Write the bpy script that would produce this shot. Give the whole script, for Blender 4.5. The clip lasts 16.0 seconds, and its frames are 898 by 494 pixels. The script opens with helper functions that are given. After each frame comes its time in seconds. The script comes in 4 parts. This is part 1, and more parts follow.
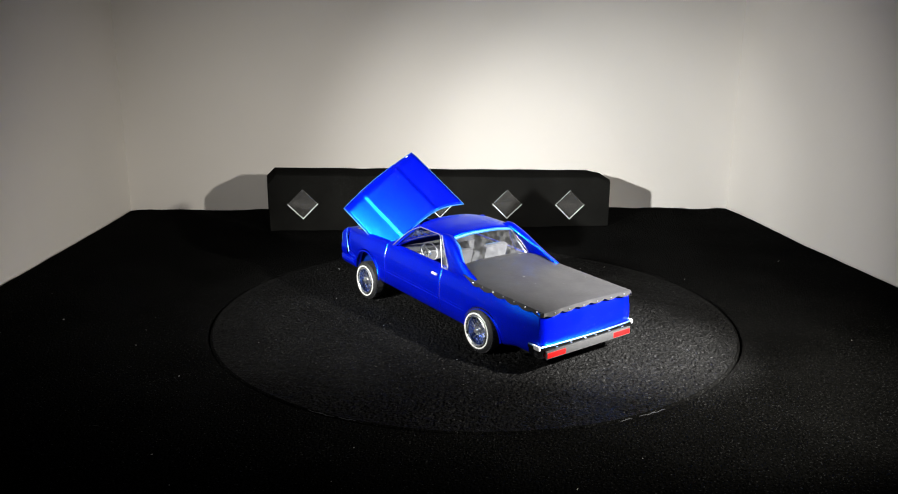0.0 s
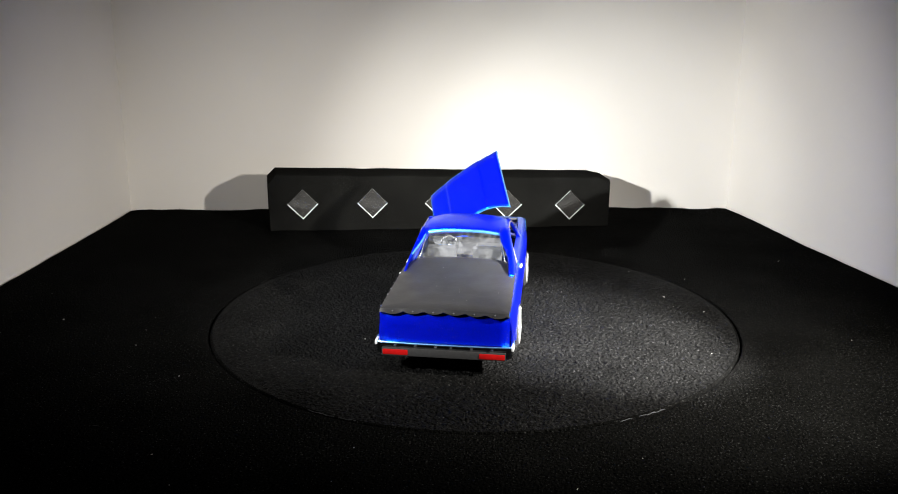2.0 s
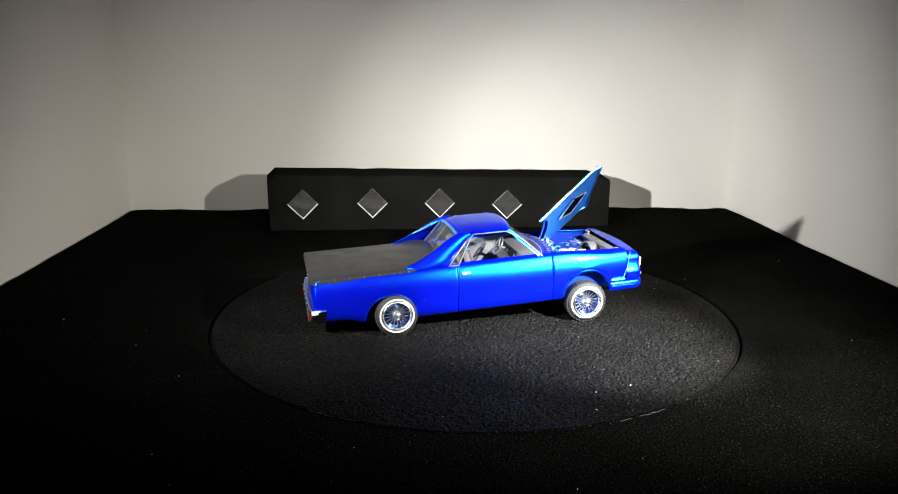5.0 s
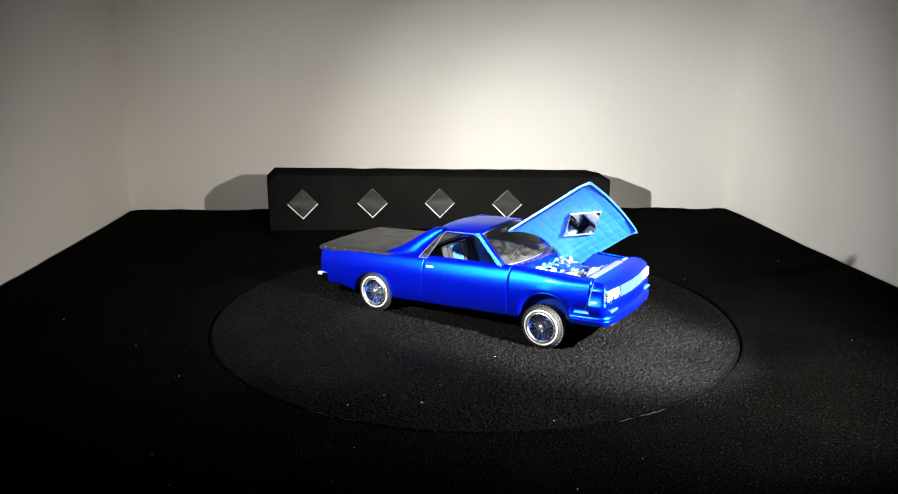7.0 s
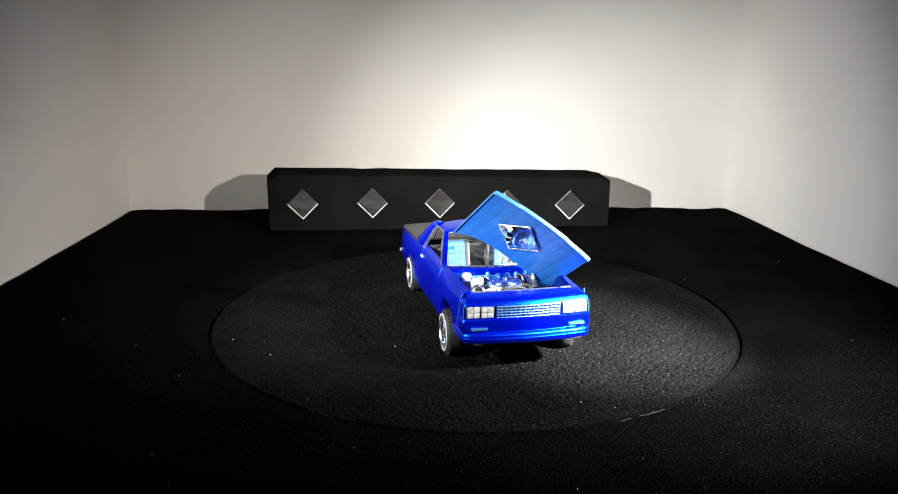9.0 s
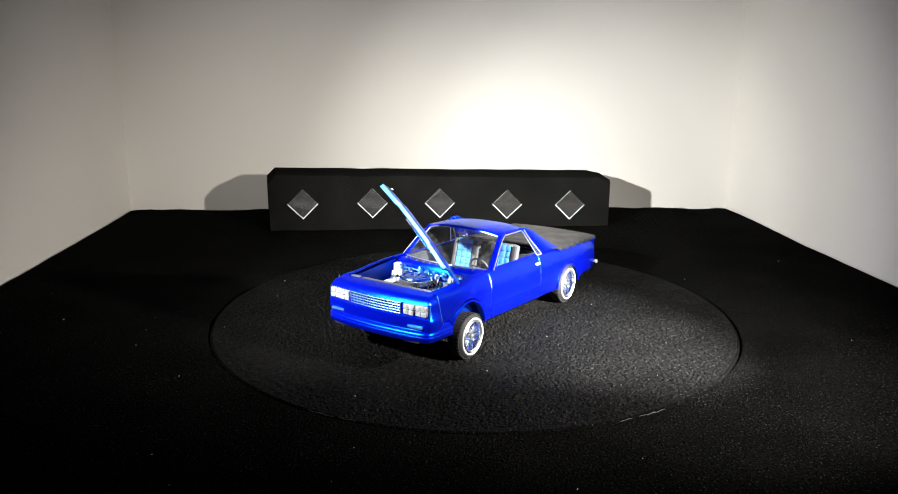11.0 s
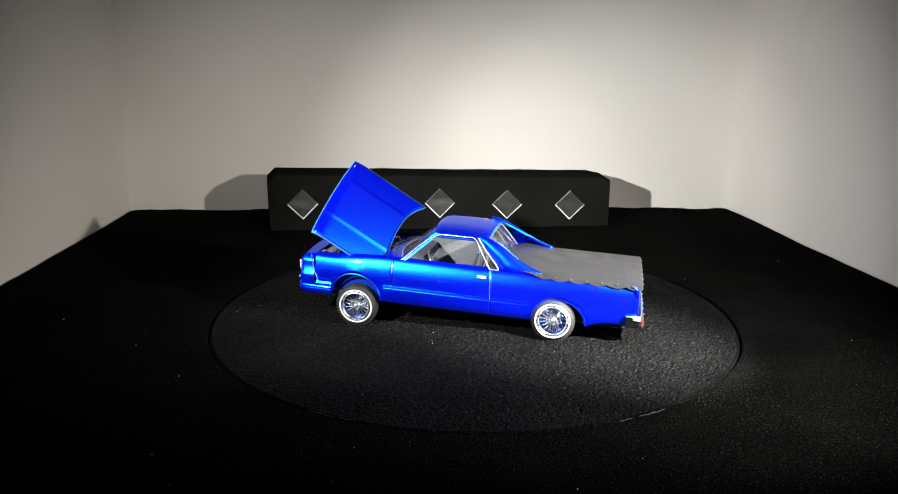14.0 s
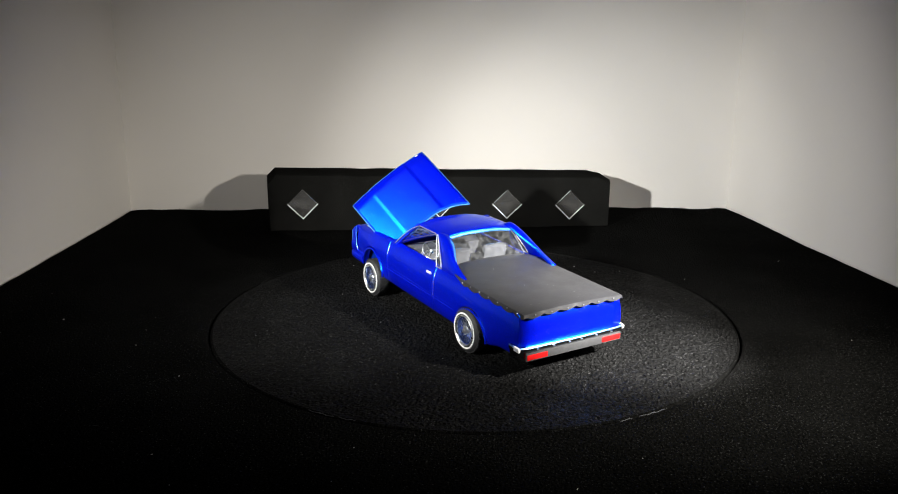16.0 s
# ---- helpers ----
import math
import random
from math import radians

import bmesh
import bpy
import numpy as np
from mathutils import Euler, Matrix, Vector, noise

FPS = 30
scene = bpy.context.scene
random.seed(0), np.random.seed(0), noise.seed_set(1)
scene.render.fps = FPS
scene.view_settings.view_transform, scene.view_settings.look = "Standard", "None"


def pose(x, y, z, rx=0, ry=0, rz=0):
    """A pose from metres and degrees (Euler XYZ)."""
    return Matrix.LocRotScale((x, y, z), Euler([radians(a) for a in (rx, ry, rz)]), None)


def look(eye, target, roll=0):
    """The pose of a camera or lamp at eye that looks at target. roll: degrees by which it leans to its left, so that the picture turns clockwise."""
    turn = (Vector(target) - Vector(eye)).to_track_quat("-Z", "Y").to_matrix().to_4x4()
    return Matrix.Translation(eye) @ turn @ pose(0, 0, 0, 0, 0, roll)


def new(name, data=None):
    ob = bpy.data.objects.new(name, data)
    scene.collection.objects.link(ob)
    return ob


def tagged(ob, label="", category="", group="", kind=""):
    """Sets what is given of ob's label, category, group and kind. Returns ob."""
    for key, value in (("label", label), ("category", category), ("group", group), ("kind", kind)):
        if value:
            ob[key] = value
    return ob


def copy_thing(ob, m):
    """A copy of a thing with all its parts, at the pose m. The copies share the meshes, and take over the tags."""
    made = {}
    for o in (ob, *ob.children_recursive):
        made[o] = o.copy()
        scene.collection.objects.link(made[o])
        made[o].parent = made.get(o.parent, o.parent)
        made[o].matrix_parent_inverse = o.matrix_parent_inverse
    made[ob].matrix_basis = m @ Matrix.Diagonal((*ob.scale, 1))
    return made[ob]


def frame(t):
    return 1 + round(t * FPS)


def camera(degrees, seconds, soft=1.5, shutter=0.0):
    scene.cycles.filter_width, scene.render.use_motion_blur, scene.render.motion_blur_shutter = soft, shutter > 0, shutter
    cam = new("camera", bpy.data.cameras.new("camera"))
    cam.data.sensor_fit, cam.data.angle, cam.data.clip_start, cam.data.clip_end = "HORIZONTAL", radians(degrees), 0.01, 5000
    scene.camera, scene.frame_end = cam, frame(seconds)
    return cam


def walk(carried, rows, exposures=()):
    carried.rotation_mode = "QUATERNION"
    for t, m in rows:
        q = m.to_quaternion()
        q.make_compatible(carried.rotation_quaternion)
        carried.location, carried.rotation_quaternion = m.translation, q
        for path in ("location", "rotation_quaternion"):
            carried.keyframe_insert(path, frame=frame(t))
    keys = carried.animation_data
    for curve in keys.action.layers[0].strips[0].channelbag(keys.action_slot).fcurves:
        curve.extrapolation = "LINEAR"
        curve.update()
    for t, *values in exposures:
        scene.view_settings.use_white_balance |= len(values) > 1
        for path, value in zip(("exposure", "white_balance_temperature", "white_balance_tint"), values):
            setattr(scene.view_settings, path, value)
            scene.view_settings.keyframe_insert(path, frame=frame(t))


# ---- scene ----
# The clip shows a 1:25 scale model on a motor turntable; all sizes are the model's own, in metres.
EYE = Vector((0.0, -0.4745, 0.1652))
YAW, PITCH, ROLL = radians(-1.854), radians(14.437), 0.274
AIM = EYE + Vector((math.sin(YAW) * math.cos(PITCH), math.cos(YAW) * math.cos(PITCH), -math.sin(PITCH)))
cam = camera(60.09, 16.0, soft=1.05)
# the film camera's automatic exposure drifts as more or less of the bright car faces it
EXPOSURES = [(0.0, -0.16), (0.5, -0.09), (1.0, -0.03), (1.5, 0.16), (2.5, 0.28), (3.5, 0.16), (4.0, 0.04), (5.3, -0.14), (6.5, -0.26), (7.0, -0.15), (8.0, -0.06), (9.0, 0.09),
             (10.3, 0.20), (11.5, 0.16), (12.5, -0.24), (13.5, -0.06), (14.5, -0.38), (15.5, -0.14), (16.0, -0.23)]
walk(cam, [(0.0, look(EYE, AIM, ROLL)), (16.0, look(EYE, AIM, ROLL))], EXPOSURES)

# ---- light: two small spot lamps in front of the stage, one on each side, in a dark room ----
world = bpy.data.worlds.new("world")
world.use_nodes = True
world.node_tree.nodes["Background"].inputs[0].default_value = (0.9, 0.95, 1.0, 1)
world.node_tree.nodes["Background"].inputs[1].default_value = 0.002
scene.world = world
scene.view_settings.exposure = 0.0


def spot(name, eye, target, watts, degrees, blend, size, colour):
    data = bpy.data.lights.new(name, "SPOT")
    data.energy, data.spot_size, data.spot_blend, data.shadow_soft_size, data.color = watts, radians(degrees), blend, size, colour
    ob = new(name, data)
    ob.matrix_world = look(eye, target)
    return ob


# each lamp throws a tight core, a beam and a wide spill from the same small head
LAMP_A, LAMP_B = (0.253, -0.211, 0.194), (-0.224, -0.259, 0.198)
spot("spot_lamp_beam", LAMP_A, (0.064, -0.034, 0.0), 54.0, 33, 1.0, 0.006, (1.0, 0.98, 0.95))
spot("spot_lamp_spill", LAMP_A, (-0.206, 0.28, -0.262), 11.1, 84, 1.0, 0.006, (1.0, 0.95, 0.86))
spot("spot_lamp_beam", LAMP_B, (0.173, 0.34, -0.049), 13.0, 60, 1.0, 0.006, (0.985, 0.985, 0.95))
spot("spot_lamp_core", LAMP_B, (0.150, 0.34, 0.015), 9.4, 35, 1.0, 0.006, (0.985, 0.99, 0.96))
spot("spot_lamp_spill", LAMP_B, (-0.108, 0.02, 0.126), 2.8, 87, 1.0, 0.006, (1.0, 0.97, 0.92))


# ---- materials ----
def material(name, colour, rough=0.5, metal=0.0, coat=0.0, spec=0.5, grain=0.0, grain_scale=900.0, wear=0.0, wear_scale=40.0,
             bump=0.0, bump_scale=1500.0, bump_depth=0.0006, spread=0.0, coat_rough=0.05, fleck=0.0, fleck_scale=500.0, fleck_at=0.58, pearl=None, pearl_share=0.1, pearl_rough=0.3):
    """A surface with grain, wear at a second scale and fine relief."""
    m = bpy.data.materials.new(name)
    m.use_nodes = True
    nt = m.node_tree
    nodes, links = nt.nodes, nt.links
    b = nodes["Principled BSDF"]
    b.inputs["Base Color"].default_value = (*colour, 1)
    b.inputs["Roughness"].default_value = rough
    b.inputs["Metallic"].default_value = metal
    b.inputs["Coat Weight"].default_value = coat
    b.inputs["Coat Roughness"].default_value = coat_rough
    b.inputs["Specular IOR Level"].default_value = spec
    tc = nodes.new("ShaderNodeTexCoord")

    def noise_at(scale, detail=4.0):
        n = nodes.new("ShaderNodeTexNoise")
        n.inputs["Scale"].default_value, n.inputs["Detail"].default_value = scale, detail
        links.new(tc.outputs["Object"], n.inputs["Vector"])
        return n.outputs["Fac"]

    def ranged(sock, lo, hi, a, z):
        r = nodes.new("ShaderNodeMapRange")
        r.inputs[1].default_value, r.inputs[2].default_value, r.inputs[3].default_value, r.inputs[4].default_value = lo, hi, a, z
        links.new(sock, r.inputs[0])
        return r.outputs[0]

    if grain or wear:
        mul = nodes.new("ShaderNodeMath")
        mul.operation = "MULTIPLY"
        links.new(ranged(noise_at(grain_scale), 0.3, 0.7, 1 - grain, 1 + grain), mul.inputs[0])
        links.new(ranged(noise_at(wear_scale, 6.0), 0.3, 0.7, 1 - wear, 1 + wear), mul.inputs[1])
        mix = nodes.new("ShaderNodeVectorMath")
        mix.operation = "SCALE"
        mix.inputs[0].default_value = colour
        links.new(mul.outputs[0], mix.inputs["Scale"])
        links.new(mix.outputs[0], b.inputs["Base Color"])
        if fleck:
            # pale specks added to the colour; on grit and car paint they are painted glints
            add = nodes.new("ShaderNodeVectorMath")
            add.operation = "ADD"
            links.new(mix.outputs[0], add.inputs[0])
            links.new(ranged(noise_at(fleck_scale, 1.5), fleck_at, fleck_at + 0.10, 0.0, fleck), add.inputs[1])
            links.new(add.outputs[0], b.inputs["Base Color"])
    if spread:
        links.new(ranged(noise_at(wear_scale * 1.7, 6.0), 0.3, 0.7, max(0.02, rough - spread), min(1.0, rough + spread)), b.inputs["Roughness"])
    if bump:
        bp = nodes.new("ShaderNodeBump")
        bp.inputs["Strength"].default_value, bp.inputs["Distance"].default_value = bump, bump_depth
        links.new(noise_at(bump_scale, 3.0), bp.inputs["Height"])
        links.new(bp.outputs[0], b.inputs["Normal"])
    if pearl:
        # the pearl flakes of a candy paint throw their own tinted gloss
        gloss, both = nodes.new("ShaderNodeBsdfGlossy"), nodes.new("ShaderNodeMixShader")
        gloss.distribution = "BECKMANN"
        gloss.inputs["Color"].default_value, gloss.inputs["Roughness"].default_value = (*pearl, 1), pearl_rough
        both.inputs[0].default_value = pearl_share
        if bump:
            links.new(bp.outputs[0], gloss.inputs["Normal"])
        links.new(b.outputs[0], both.inputs[1])
        links.new(gloss.outputs[0], both.inputs[2])
        links.new(both.outputs[0], nodes["Material Output"].inputs[0])
    return m


def clear_material(name, gloss, colour=(1, 1, 1), glare=0.0):
    """Thin clear plastic: mostly see-through, with a mirror-like share."""
    m = bpy.data.materials.new(name)
    m.use_nodes = True
    nt = m.node_tree
    nt.nodes.remove(nt.nodes["Principled BSDF"])
    t, g, mix = nt.nodes.new("ShaderNodeBsdfTransparent"), nt.nodes.new("ShaderNodeBsdfGlossy"), nt.nodes.new("ShaderNodeMixShader")
    t.inputs[0].default_value = (*colour, 1)
    g.inputs["Roughness"].default_value = 0.08
    mix.inputs[0].default_value = gloss
    nt.links.new(t.outputs[0], mix.inputs[1])
    nt.links.new(g.outputs[0], mix.inputs[2])
    out = mix.outputs[0]
    if glare:
        # whitish noise streaks painted in for reflections and the lit cab interior
        tc, n, r = nt.nodes.new("ShaderNodeTexCoord"), nt.nodes.new("ShaderNodeTexNoise"), nt.nodes.new("ShaderNodeMapRange")
        d, over = nt.nodes.new("ShaderNodeBsdfDiffuse"), nt.nodes.new("ShaderNodeMixShader")
        n.inputs["Scale"].default_value, n.inputs["Detail"].default_value = 300.0, 4.0
        r.inputs[1].default_value, r.inputs[2].default_value, r.inputs[3].default_value, r.inputs[4].default_value = 0.42, 0.66, 0.25 * glare, glare
        d.inputs[0].default_value = (0.8, 0.82, 0.84, 1)
        nt.links.new(tc.outputs["Object"], n.inputs["Vector"])
        nt.links.new(n.outputs["Fac"], r.inputs[0])
        nt.links.new(r.outputs[0], over.inputs[0])
        nt.links.new(out, over.inputs[1])
        nt.links.new(d.outputs[0], over.inputs[2])
        out = over.outputs[0]
    nt.links.new(out, nt.nodes["Material Output"].inputs[0])
    return m


WALL = material("white_wall", (0.74, 0.71, 0.67), 0.85, wear=0.03, wear_scale=6.0, bump=0.15, bump_scale=160.0)
ROOM = material("dim_room", (0.07, 0.07, 0.07), 0.9, wear=0.1, wear_scale=3.0)
FELT = material("black_grit_sheet", (0.0044, 0.0044, 0.0042), 0.8, spec=0.0, grain=0.6, grain_scale=620.0, wear=0.3, wear_scale=20.0, bump=1.0, bump_scale=760.0, bump_depth=0.0024, fleck=0.060, fleck_scale=1200.0, fleck_at=0.645)
DISC = material("black_grit_disc", (0.0068, 0.0068, 0.0067), 0.55, spec=0.008, grain=0.6, grain_scale=520.0, wear=0.3, wear_scale=20.0, bump=1.0, bump_scale=620.0, bump_depth=0.0032, spread=0.10, fleck=0.045, fleck_scale=1000.0, fleck_at=0.63)
BLOCK = material("black_felt", (0.0080, 0.0080, 0.0074), 0.95, spec=0.0, grain=0.6, grain_scale=1400.0, wear=0.25, wear_scale=30.0, bump=0.8, bump_scale=1600.0, fleck=0.022, fleck_scale=1300.0, fleck_at=0.60)
DUSTY_MIRROR = material("dusty_mirror", (0.80, 0.79, 0.77), 0.05, metal=0.95, grain=0.4, grain_scale=900.0, wear=0.30, wear_scale=110.0, spread=0.03)
MIRROR = material("mirror", (0.82, 0.83, 0.84), 0.03, metal=1.0, wear=0.08, wear_scale=70.0, spread=0.03)
GLASS_EDGE = material("ground_glass_edge", (0.8, 0.84, 0.84), 0.25, spec=0.8, wear=0.1)
PAINT = material("candy_blue_paint", (0.0, 0.006, 0.70), 0.33, metal=0.62, coat=0.30, spec=0.1, grain=0.35, grain_scale=2600.0, wear=0.06, wear_scale=60.0, bump=0.32, bump_scale=2600.0, bump_depth=0.0002, coat_rough=0.08, fleck=0.5, fleck_scale=2400.0, fleck_at=0.70, pearl=(0.0, 0.66, 0.95), pearl_share=0.125, pearl_rough=0.39)
JAMB = material("blue_jamb_paint", (0.003, 0.042, 0.45), 0.42, metal=0.7, grain=0.15, grain_scale=2000.0, wear=0.1)
CHROME = material("chrome_foil", (0.86, 0.87, 0.88), 0.30, metal=1.0, wear=0.12, wear_scale=220.0, spread=0.08)
STEEL = material("cast_silver_plastic", (0.26, 0.27, 0.28), 0.34, metal=0.7, wear=0.2, wear_scale=200.0, bump=0.2)
BLUE_CHROME = material("blue_chrome", (0.16, 0.30, 0.85), 0.24, metal=1.0, wear=0.1, wear_scale=200.0)
RUBBER = material("black_rubber", (0.016, 0.016, 0.017), 0.7, grain=0.25, wear=0.2, wear_scale=150.0, bump=0.3)
WHITE_RUBBER = material("whitewall_rubber", (0.74, 0.74, 0.71), 0.6, wear=0.12, wear_scale=180.0)
VINYL = material("dark_grey_vinyl", (0.022, 0.022, 0.024), 0.36, spec=0.5, grain=0.08, wear=0.10, wear_scale=45.0, bump=0.12, bump_scale=700.0, spread=0.08)
UNDER = material("black_underbody", (0.012, 0.012, 0.013), 0.7, wear=0.3, wear_scale=90.0)
SEAT_BLUE = material("light_blue_velour", (0.065, 0.25, 0.60), 0.75, grain=0.15, grain_scale=1500.0, wear=0.1, bump=0.3)
SEAT_GREY = material("grey_upholstery", (0.085, 0.088, 0.096), 0.7, grain=0.15, wear=0.12, bump=0.3)
QUILT = material("stitched_blue_lining", (0.018, 0.14, 0.50), 0.38, metal=0.1, coat=0.3, grain=0.1, grain_scale=1500.0, wear=0.08, wear_scale=90.0)
RED = material("red_lens", (0.36, 0.006, 0.006), 0.2, coat=0.6, wear=0.15, wear_scale=300.0)
LENS = material("frosted_clear_lens", (0.72, 0.75, 0.78), 0.18, metal=0.45, wear=0.35, wear_scale=420.0, bump=0.4, bump_scale=900.0)
# chrome tinted blue in its base colour for the reflected car paint
RIM = material("chrome_rim_dish", (0.24, 0.34, 0.74), 0.16, metal=1.0, wear=0.25, wear_scale=260.0, spread=0.08)
# the pale blue also carries painted highlights of the roof, sail and hood edges
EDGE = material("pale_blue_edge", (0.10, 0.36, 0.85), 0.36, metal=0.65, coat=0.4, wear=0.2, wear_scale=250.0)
SILVER = material("silver_paint", (0.80, 0.81, 0.82), 0.38, metal=0.35, wear=0.15, wear_scale=300.0)
DARK_CHROME = material("worn_dark_chrome", (0.30, 0.31, 0.33), 0.16, metal=1.0, wear=0.2, wear_scale=150.0)
TRIM = material("worn_silver_trim", (0.74, 0.75, 0.77), 0.30, metal=0.9, wear=0.2, wear_scale=260.0)
GRILLE = material("blue_silver_grille", (0.20, 0.40, 0.72), 0.38, metal=0.85, wear=0.2, wear_scale=300.0)
GRILLE_BACK = material("deep_blue_grille_back", (0.003, 0.02, 0.16), 0.5, wear=0.2, wear_scale=200.0)
LINT = material("pale_lint", (0.6, 0.6, 0.58), 0.9, wear=0.2)
DARK = material("dark_grey_plastic", (0.035, 0.035, 0.038), 0.5, wear=0.2, wear_scale=120.0)
GLASS = clear_material("clear_windscreen", 0.14, (0.93, 0.94, 0.95), 0.035)
REAR_GLASS = clear_material("glare_streaked_rear_window", 0.20, (0.90, 0.91, 0.93), 0.05)


# ---- mesh tools ----
def smoothstep(a, b, x):
    t = min(1, max(0, (x - a) / (b - a)))
    return t * t * (3 - 2 * t)


def link_mesh(name, bm, mat, parent=None, label="", smooth=40.0):
    bmesh.ops.recalc_face_normals(bm, faces=bm.faces)
    me = bpy.data.meshes.new(name)
    bm.to_mesh(me)
    bm.free()
    me.materials.append(mat)
    if smooth:
        me.shade_smooth()
        me.set_sharp_from_angle(angle=radians(smooth))
    ob = new(name, me)
    if parent is not None:
        ob.parent = parent
    if label:
        ob["label"] = label
    return ob


def part(name, bm, mat, parent, label="", smooth=40.0):
    return link_mesh(name, bm, mat, parent, label, smooth)


def box(bm, c, s, bevel=0.0, m=None):
    """A box with its centre c and full sizes s, with bevelled edges."""
    made = bmesh.ops.create_cube(bm, size=1.0)["verts"]
    for v in made:
        v.co = Vector((v.co.x * s[0] + c[0], v.co.y * s[1] + c[1], v.co.z * s[2] + c[2]))
        if m is not None:
            v.co = m @ v.co
    if bevel:
        edges = {e for v in made for e in v.link_edges}
        bmesh.ops.bevel(bm, geom=list(edges), offset=bevel, segments=2, profile=0.6, affect="EDGES")
    return bm


def lathe(bm, profile, m, n=32):
    """Turns (radius, height) pairs round the z axis, then poses by m."""
    rings = []
    for r, h in profile:
        if r <= 1e-6:
            rings.append([bm.verts.new(m @ Vector((0, 0, h)))])
        else:
            rings.append([bm.verts.new(m @ Vector((r * math.cos(2 * math.pi * i / n), r * math.sin(2 * math.pi * i / n), h))) for i in range(n)])
    for a, z in zip(rings, rings[1:]):
        for i in range(n):
            j = (i + 1) % n
            q = [a[i % len(a)], a[j % len(a)], z[j % len(z)], z[i % len(z)]]
            q = list(dict.fromkeys(q))
            if len(q) > 2:
                bm.faces.new(q)
    return bm


def sheet(bm, rows, closed=False):
    """A skin over rows of points, all of one length."""
    vs = [[bm.verts.new(p) for p in row] for row in rows]
    for a, z in zip(vs, vs[1:]):
        k = len(a)
        for i in range(k if closed else k - 1):
            j = (i + 1) % k
            bm.faces.new((a[i], a[j], z[j], z[i]))
    return vs


def tube(bm, pts, r, n=6, ends=True):
    pts = [Vector(p) for p in pts]
    rows = []
    for i, p in enumerate(pts):
        d = (pts[min(i + 1, len(pts) - 1)] - pts[max(i - 1, 0)]).normalized()
        a = d.cross(Vector((0.13, 0.21, 0.97))).normalized()
        b = d.cross(a)
        rows.append([p + r * (math.cos(2 * math.pi * k / n) * a + math.sin(2 * math.pi * k / n) * b) for k in range(n)])
    vs = sheet(bm, rows, True)
    if ends:
        bm.faces.new(vs[0]), bm.faces.new(vs[-1])
    return bm


def sweep(bm, path, profile, caps=True):
    """Carries a closed (outward, height) profile along a plan path; outward is to the right of its run."""
    rows = []
    for i, (x, y) in enumerate(path):
        x0, y0 = path[max(i - 1, 0)]
        x1, y1 = path[min(i + 1, len(path) - 1)]
        d = Vector((x1 - x0, y1 - y0)).normalized()
        nrm = (d.y, -d.x)
        rows.append([Vector((x + nrm[0] * o, y + nrm[1] * o, z)) for o, z in profile])
    vs = sheet(bm, rows, True)
    if caps:
        bm.faces.new(vs[0]), bm.faces.new(vs[-1])
    return bm


def slab(bm, outer, inner):
    """A closed plate between two outlines of one length."""
    a, b = [bm.verts.new(p) for p in outer], [bm.verts.new(p) for p in inner]
    bm.faces.new(a), bm.faces.new(b)
    for i in range(len(a)):
        j = (i + 1) % len(a)
        bm.faces.new((a[i], a[j], b[j], b[i]))
    return bm


def raised(bm):
    """The body sits nose-up on its lifted front wheels."""
    for v in bm.verts:
        v.co.z += 0.052 * (v.co.x + 0.06)
    return bm


def thicken(ob, depth, offset=-1.0):
    s = ob.modifiers.new("thickness", "SOLIDIFY")
    s.thickness, s.offset = depth, offset
    return ob


def bend(pts, n=6):
    """Rounds a line of points by a smooth curve through them."""
    out = []
    p = [Vector(q) for q in pts]
    for i in range(len(p) - 1):
        a, b, c, d = p[max(i - 1, 0)], p[i], p[i + 1], p[min(i + 2, len(p) - 1)]
        for k in range(n):
            t = k / n
            out.append(0.5 * (2 * b + (c - a) * t + (2 * a - 5 * b + 4 * c - d) * t * t + (3 * b - a - 3 * c + d) * t ** 3))
    return out + [p[-1]]


# ---- the setting ----
BL, BR = Vector((-0.3516, 0.2992)), Vector((0.2658, 0.3426))
LD, RD = Vector((0.0179, -0.2606)).normalized(), Vector((0.0382, -0.2759)).normalized()
DISC_R = 0.1622


def wall(name, a, b, low, high, thick, mat, label):
    """A wall whose face runs from a to b; its body lies to the left of that run."""
    d = (Vector(b) - Vector(a)).normalized()
    nrm = Vector((-d.y, d.x)) * thick
    bm = bmesh.new()
    slab(bm, [(*a, low), (*b, low), (*(Vector(b) + nrm), low), (*(Vector(a) + nrm), low)],
         [(*a, high), (*b, high), (*(Vector(b) + nrm), high), (*(Vector(a) + nrm), high)])
    return tagged(link_mesh(name, bm, mat, smooth=0), label, "wall", kind="structure")


GAP = 0.003


def booth_wall(low, high, thick):
    """One white board folded round three sides of the stage."""
    a, b = BL + Vector((-GAP, GAP)), BR + Vector((GAP, GAP))
    line = [a + LD * 0.62, a, b, b + RD * 0.68]
    rows = []
    for k, p in enumerate(line):
        d = (line[min(k + 1, len(line) - 1)] - line[max(k - 1, 0)]).normalized()
        o = p + Vector((-d.y, d.x)) * thick
        rows.append([(p.x, p.y, low), (p.x, p.y, high), (o.x, o.y, high), (o.x, o.y, low)])
    bm = bmesh.new()
    vs = sheet(bm, rows, True)
    bm.faces.new(vs[0]), bm.faces.new(vs[-1])
    return tagged(link_mesh("wall_booth", bm, WALL, smooth=0), "matt white board wall folded round the black stage", "wall", kind="structure")


